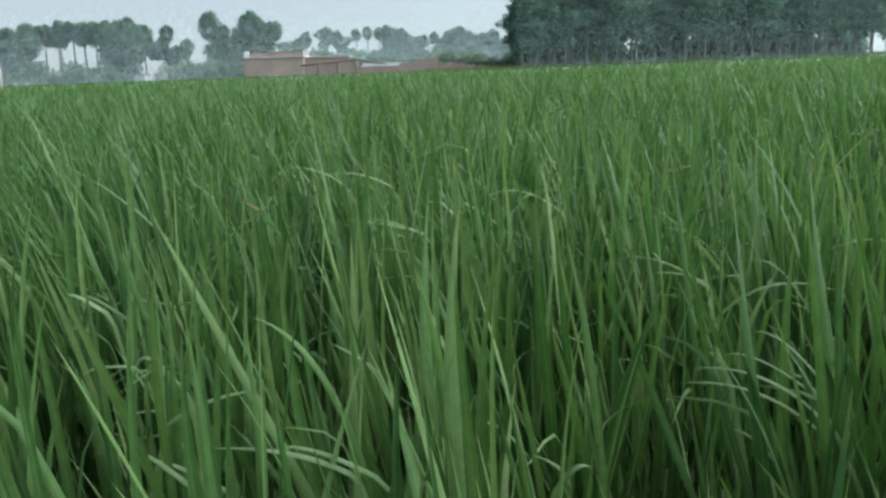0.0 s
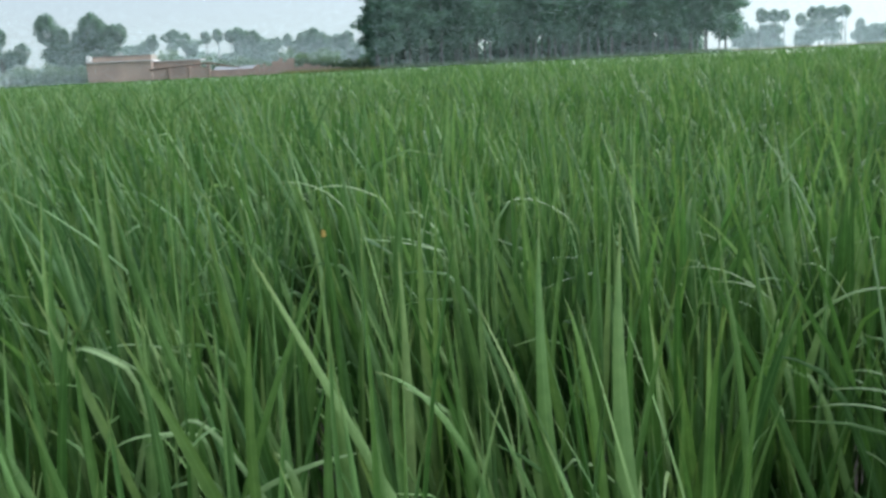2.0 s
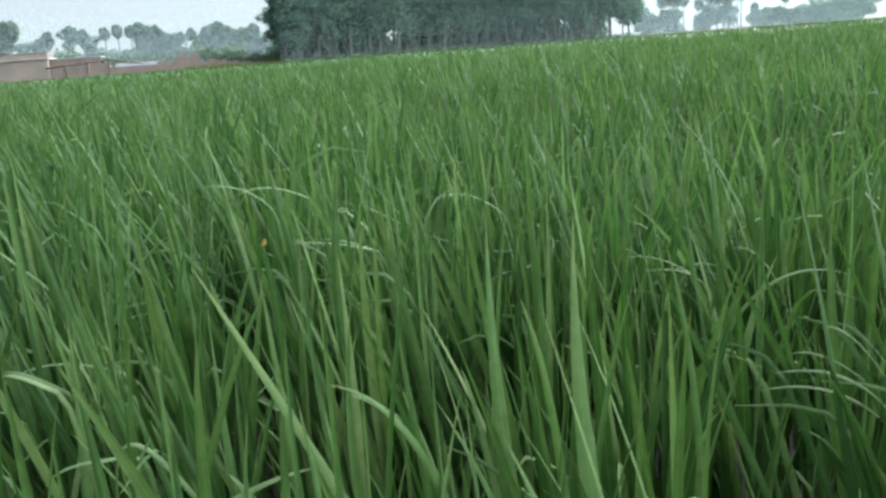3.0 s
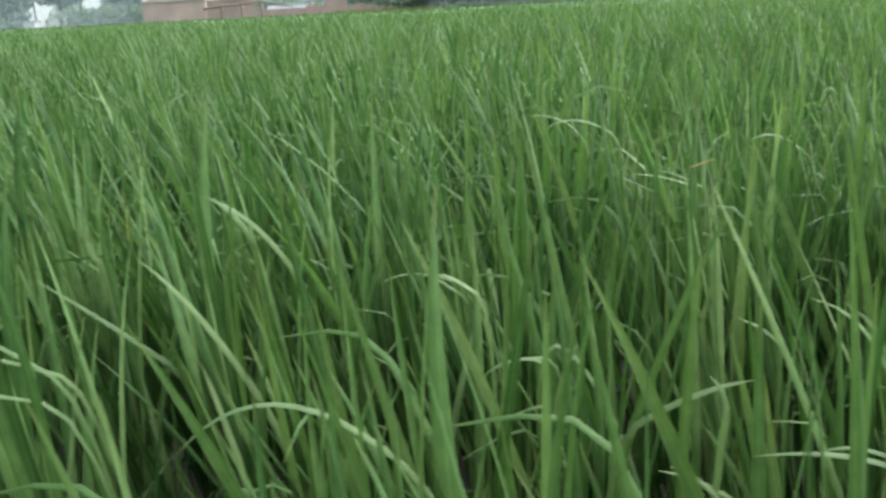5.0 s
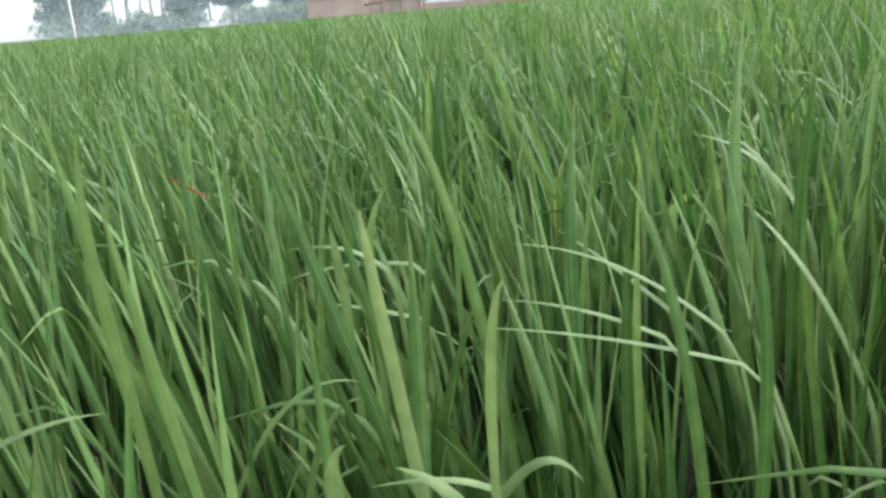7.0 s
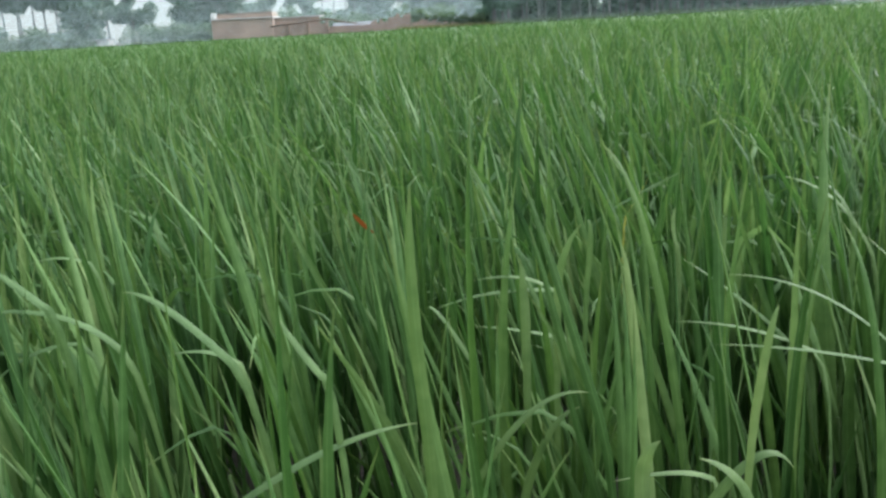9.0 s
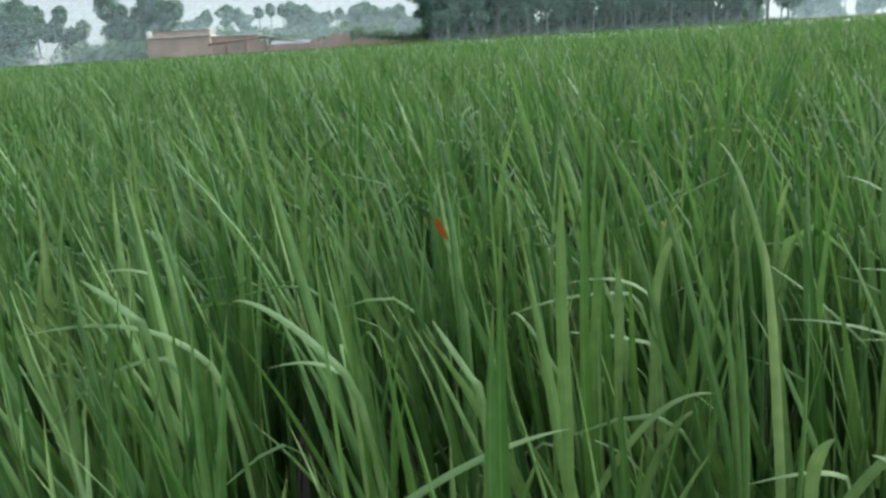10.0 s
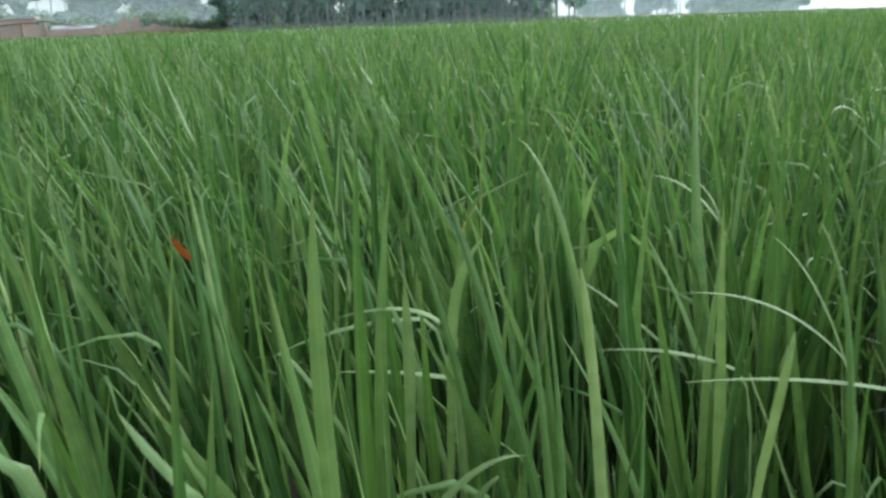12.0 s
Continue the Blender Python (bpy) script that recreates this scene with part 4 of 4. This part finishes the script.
marked_leaf((0.168, 1.03, 0.75), (0.085, 1.02, 0.795), (0.032, 1.025, 0.791), 0.0074, pale_leaf)
marked_leaf((0.075, 1.04, 0.722), (-0.014, 1.03, 0.929), (-0.097, 1.035, 1.109), 0.0129, rice_leaf)
marked_leaf((-0.068, 1.04, 0.819), (-0.072, 1.03, 0.863), (-0.089, 1.035, 0.891), 0.0100, pale_leaf)
marked_leaf((-1.351, 1.04, 0.914), (-1.355, 1.03, 1.044), (-1.351, 1.035, 1.139), 0.0133, rice_leaf)
marked_leaf((-0.321, 1.04, 0.784), (-0.298, 1.03, 0.943), (-0.278, 1.035, 1.06), 0.0121, rice_leaf)
marked_leaf((-0.113, 1.04, 0.775), (-0.112, 1.03, 0.922), (-0.102, 1.035, 1.035), 0.0121, rice_leaf)
marked_leaf((0.276, 1.04, 0.758), (0.254, 1.03, 0.929), (0.229, 1.035, 1.034), 0.0112, bright_leaf)
marked_leaf((0.149, 1.04, 0.763), (0.095, 1.03, 0.909), (0.019, 1.035, 0.971), 0.0105, rice_leaf)
marked_leaf((-0.424, 1.12, 0.766), (-0.565, 1.11, 0.862), (-0.688, 1.1, 0.805), 0.0083, pale_leaf)
marked_leaf((-0.041, 1.06, 0.717), (-0.096, 1.05, 0.757), (-0.139, 1.055, 0.769), 0.0074, pale_leaf)
marked_leaf((-0.801, 1.06, 0.786), (-0.805, 1.05, 0.961), (-0.826, 1.055, 1.072), 0.0121, rice_leaf)
marked_leaf((0.426, 1.07, 0.708), (0.412, 1.06, 0.743), (0.376, 1.065, 0.76), 0.0074, pale_leaf)
marked_leaf((0.407, 1.07, 0.704), (0.431, 1.06, 0.742), (0.455, 1.065, 0.741), 0.0100, pale_leaf)
marked_leaf((-1.046, 1.07, 0.756), (-0.995, 1.06, 0.82), (-0.955, 1.065, 0.797), 0.0116, pale_leaf)
marked_leaf((-1.037, 1.08, 0.782), (-1.083, 1.07, 0.799), (-1.152, 1.075, 0.789), 0.0074, pale_leaf)
marked_leaf((-0.812, 1.09, 0.894), (-0.931, 1.08, 0.927), (-1.039, 1.085, 0.939), 0.0048, pale_leaf)
marked_leaf((-1.107, 1.09, 0.786), (-1.127, 1.08, 0.972), (-1.137, 1.085, 1.053), 0.0129, rice_leaf)
marked_leaf((-0.845, 1.09, 0.769), (-0.874, 1.08, 0.964), (-0.91, 1.085, 1.066), 0.0121, rice_leaf)
marked_leaf((0.473, 1.09, 0.723), (0.452, 1.08, 0.911), (0.425, 1.085, 1.054), 0.0121, rice_leaf)
marked_leaf((-0.141, 1.13, 0.789), (-0.066, 1.12, 0.829), (0.015, 1.125, 0.839), 0.0091, pale_leaf)
marked_leaf((-1.314, 1.14, 0.73), (-1.239, 1.13, 0.848), (-1.163, 1.135, 0.869), 0.0091, pale_leaf)
marked_leaf((-1.568, 1.14, 0.927), (-1.631, 1.13, 1), (-1.678, 1.135, 1.019), 0.0100, pale_leaf)
marked_leaf((-0.818, 1.14, 0.904), (-0.914, 1.13, 0.976), (-1.013, 1.135, 1.001), 0.0053, pale_leaf)
marked_leaf((-1.152, 1.14, 0.834), (-1.199, 1.13, 1.007), (-1.238, 1.135, 1.134), 0.0129, rice_leaf)
marked_leaf((-0.138, 1.14, 0.793), (-0.083, 1.13, 0.949), (-0.031, 1.135, 1.05), 0.0105, rice_leaf)
marked_leaf((0.796, 1.16, 0.764), (0.707, 1.15, 0.831), (0.611, 1.155, 0.846), 0.0074, pale_leaf)
marked_leaf((0.81, 1.17, 0.729), (0.704, 1.16, 0.805), (0.594, 1.165, 0.82), 0.0066, pale_leaf)
marked_leaf((-1.246, 1.17, 0.697), (-1.213, 1.16, 0.803), (-1.172, 1.165, 0.838), 0.0108, pale_leaf)
marked_leaf((0.765, 1.19, 0.653), (0.711, 1.18, 0.722), (0.668, 1.185, 0.742), 0.0066, pale_leaf)
marked_leaf((0.824, 1.19, 0.786), (0.749, 1.18, 0.87), (0.703, 1.185, 0.887), 0.0058, pale_leaf)
marked_leaf((-1.788, 1.19, 0.987), (-1.818, 1.18, 1.023), (-1.845, 1.185, 1.042), 0.0100, pale_leaf)
marked_leaf((-1.572, 1.19, 0.906), (-1.607, 1.18, 0.928), (-1.655, 1.185, 0.924), 0.0066, pale_leaf)
marked_leaf((0.817, 1.21, 0.77), (0.725, 1.2, 0.837), (0.667, 1.205, 0.847), 0.0050, pale_leaf)
marked_leaf((-0.215, 1.24, 0.775), (-0.204, 1.23, 0.828), (-0.187, 1.235, 0.858), 0.0083, pale_leaf)
marked_leaf((-0.227, 1.24, 0.838), (-0.287, 1.23, 0.839), (-0.315, 1.235, 0.813), 0.0050, pale_leaf)
marked_leaf((-1.729, 1.24, 0.912), (-1.814, 1.23, 0.971), (-1.951, 1.235, 0.965), 0.0083, pale_leaf)
marked_leaf((-1.78, 1.24, 0.926), (-1.853, 1.23, 0.911), (-1.93, 1.235, 0.844), 0.0066, pale_leaf)
marked_leaf((-1.027, 1.24, 0.742), (-1.076, 1.23, 1.021), (-1.129, 1.235, 1.138), 0.0129, rice_leaf)
marked_leaf((-0.13, 1.26, 0.724), (-0.215, 1.25, 0.85), (-0.24, 1.255, 0.71), 0.0074, pale_leaf)
marked_leaf((-0.855, 1.26, 0.854), (-0.946, 1.25, 0.893), (-1.037, 1.255, 0.906), 0.0060, pale_leaf)
marked_leaf((-0.198, 1.29, 0.74), (-0.244, 1.28, 0.747), (-0.296, 1.285, 0.72), 0.0058, pale_leaf)
marked_leaf((-1.132, 1.29, 0.682), (-1.182, 1.28, 0.909), (-1.213, 1.285, 1.032), 0.0125, rice_leaf)
marked_leaf((-0.025, 1.29, 1.07), (-0.024, 1.25, 1.083), (-0.024, 1.2, 1.097), 0.0061, orange_leaf)
marked_leaf((-0.018, 1.3, 0.987), (-0.022, 1.29, 1.033), (-0.025, 1.295, 1.071), 0.0081, rice_leaf)
marked_leaf((-0.214, 1.34, 0.785), (-0.251, 1.33, 0.8), (-0.309, 1.335, 0.774), 0.0066, pale_leaf)
marked_leaf((0.135, 1.34, 0.788), (0.105, 1.33, 0.817), (0.066, 1.335, 0.837), 0.0091, pale_leaf)
marked_leaf((-0.615, 1.34, 0.753), (-0.689, 1.33, 0.898), (-0.762, 1.335, 0.983), 0.0100, pale_leaf)
marked_leaf((-0.233, 1.34, 0.874), (-0.263, 1.33, 0.979), (-0.281, 1.335, 1.072), 0.0105, rice_leaf)
marked_leaf((-0.305, 1.34, 0.898), (-0.346, 1.33, 0.93), (-0.369, 1.335, 0.929), 0.0074, pale_leaf)
marked_leaf((-1.166, 1.35, 0.916), (-1.216, 1.34, 0.949), (-1.289, 1.345, 0.947), 0.0074, pale_leaf)
marked_leaf((0.704, 1.4, 0.837), (0.791, 1.39, 0.902), (0.909, 1.395, 0.888), 0.0066, pale_leaf)
marked_leaf((-1.281, 1.4, 0.789), (-1.33, 1.39, 0.882), (-1.352, 1.395, 0.893), 0.0074, pale_leaf)
marked_leaf((-0.315, 1.44, 0.86), (-0.363, 1.43, 0.899), (-0.396, 1.435, 0.904), 0.0058, pale_leaf)
marked_leaf((-1.835, 1.44, 0.978), (-1.877, 1.43, 0.991), (-1.926, 1.435, 0.981), 0.0050, pale_leaf)
marked_leaf((-1.143, 1.44, 0.82), (-1.211, 1.43, 0.841), (-1.282, 1.435, 0.85), 0.0074, pale_leaf)
marked_leaf((-0.783, 1.49, 0.769), (-0.875, 1.48, 0.856), (-0.962, 1.485, 0.922), 0.0091, pale_leaf)
marked_leaf((-1.166, 1.49, 0.806), (-1.186, 1.48, 0.873), (-1.213, 1.485, 0.937), 0.0116, pale_leaf)
marked_leaf((-1.156, 1.49, 0.882), (-1.255, 1.48, 0.886), (-1.345, 1.485, 0.862), 0.0074, pale_leaf)
marked_leaf((-1.427, 1.49, 0.988), (-1.437, 1.45, 1.013), (-1.446, 1.4, 1.039), 0.0129, red_leaf)
marked_leaf((-1.099, 1.53, 0.886), (-1.095, 1.52, 0.965), (-1.101, 1.525, 0.979), 0.0091, pale_leaf)
marked_leaf((-1.369, 1.53, 0.784), (-1.401, 1.52, 0.891), (-1.431, 1.525, 0.985), 0.0112, rice_leaf)
marked_leaf((0.745, 1.57, 0.85), (0.656, 1.56, 0.908), (0.571, 1.565, 0.917), 0.0050, pale_leaf)
marked_leaf((0.748, 1.6, 0.854), (0.695, 1.59, 0.877), (0.641, 1.595, 0.879), 0.0050, pale_leaf)
marked_leaf((0.954, 1.64, 0.792), (0.888, 1.63, 0.875), (0.837, 1.635, 0.887), 0.0066, pale_leaf)
marked_leaf((-2.08, 1.64, 0.816), (-2.067, 1.63, 0.913), (-2.05, 1.635, 0.983), 0.0116, pale_leaf)
marked_leaf((-0.594, 1.64, 0.867), (-0.667, 1.63, 0.967), (-0.757, 1.635, 1.011), 0.0108, pale_leaf)
marked_leaf((-0.921, 1.66, 0.894), (-0.932, 1.65, 0.935), (-0.927, 1.655, 0.965), 0.0100, pale_leaf)
marked_leaf((-0.821, 1.72, 0.925), (-0.832, 1.68, 0.976), (-0.844, 1.63, 1.016), 0.0094, pale_leaf)
marked_leaf((-0.282, 1.74, 0.776), (-0.376, 1.7, 0.823), (-0.448, 1.65, 0.823), 0.0055, pale_leaf)
marked_leaf((0.199, 1.84, 0.919), (0.133, 1.8, 0.955), (0.076, 1.75, 0.976), 0.0055, pale_leaf)
marked_leaf((0.551, 1.84, 0.913), (0.529, 1.8, 0.989), (0.494, 1.75, 1.023), 0.0070, pale_leaf)
marked_leaf((0.192, 1.88, 0.915), (0.109, 1.84, 0.946), (0.028, 1.79, 0.965), 0.0062, pale_leaf)
marked_leaf((-0.868, 1.9, 0.803), (-0.888, 1.86, 0.891), (-0.901, 1.81, 0.962), 0.0091, rice_leaf)
marked_leaf((-0.934, 1.92, 0.936), (-0.896, 1.88, 0.967), (-0.856, 1.83, 0.998), 0.0086, pale_leaf)
marked_leaf((0.867, 1.94, 0.817), (0.803, 1.9, 0.883), (0.715, 1.85, 0.92), 0.0062, pale_leaf)
marked_leaf((-0.95, 1.94, 0.89), (-0.937, 1.9, 0.934), (-0.922, 1.85, 0.989), 0.0042, yellow_leaf)
marked_leaf((0.514, 2.04, 0.928), (0.422, 2, 0.985), (0.338, 1.95, 0.985), 0.0062, pale_leaf)
marked_leaf((0.012, 2.04, 0.989), (-0.048, 2, 1.045), (-0.131, 1.95, 1.064), 0.0062, pale_leaf)
marked_leaf((0.099, 2.14, 0.989), (0.005, 2.1, 1.03), (-0.074, 2.05, 1.02), 0.0062, pale_leaf)
marked_leaf((0.016, 2.54, 1.069), (0.015, 2.5, 1.081), (0.014, 2.45, 1.094), 0.0094, pale_leaf)
marked_leaf((-1.217, 1.33, 0.89), (-1.219, 1.324, 0.938), (-1.223, 1.318, 0.983), 0.0135, pale_leaf)
marked_leaf((-1.176, 1.3, 0.949), (-1.166, 1.294, 0.998), (-1.146, 1.288, 1.031), 0.0110, pale_leaf)
marked_leaf((-0.648, 1.6, 0.923), (-0.674, 1.594, 0.977), (-0.725, 1.588, 1.019), 0.0115, pale_leaf)
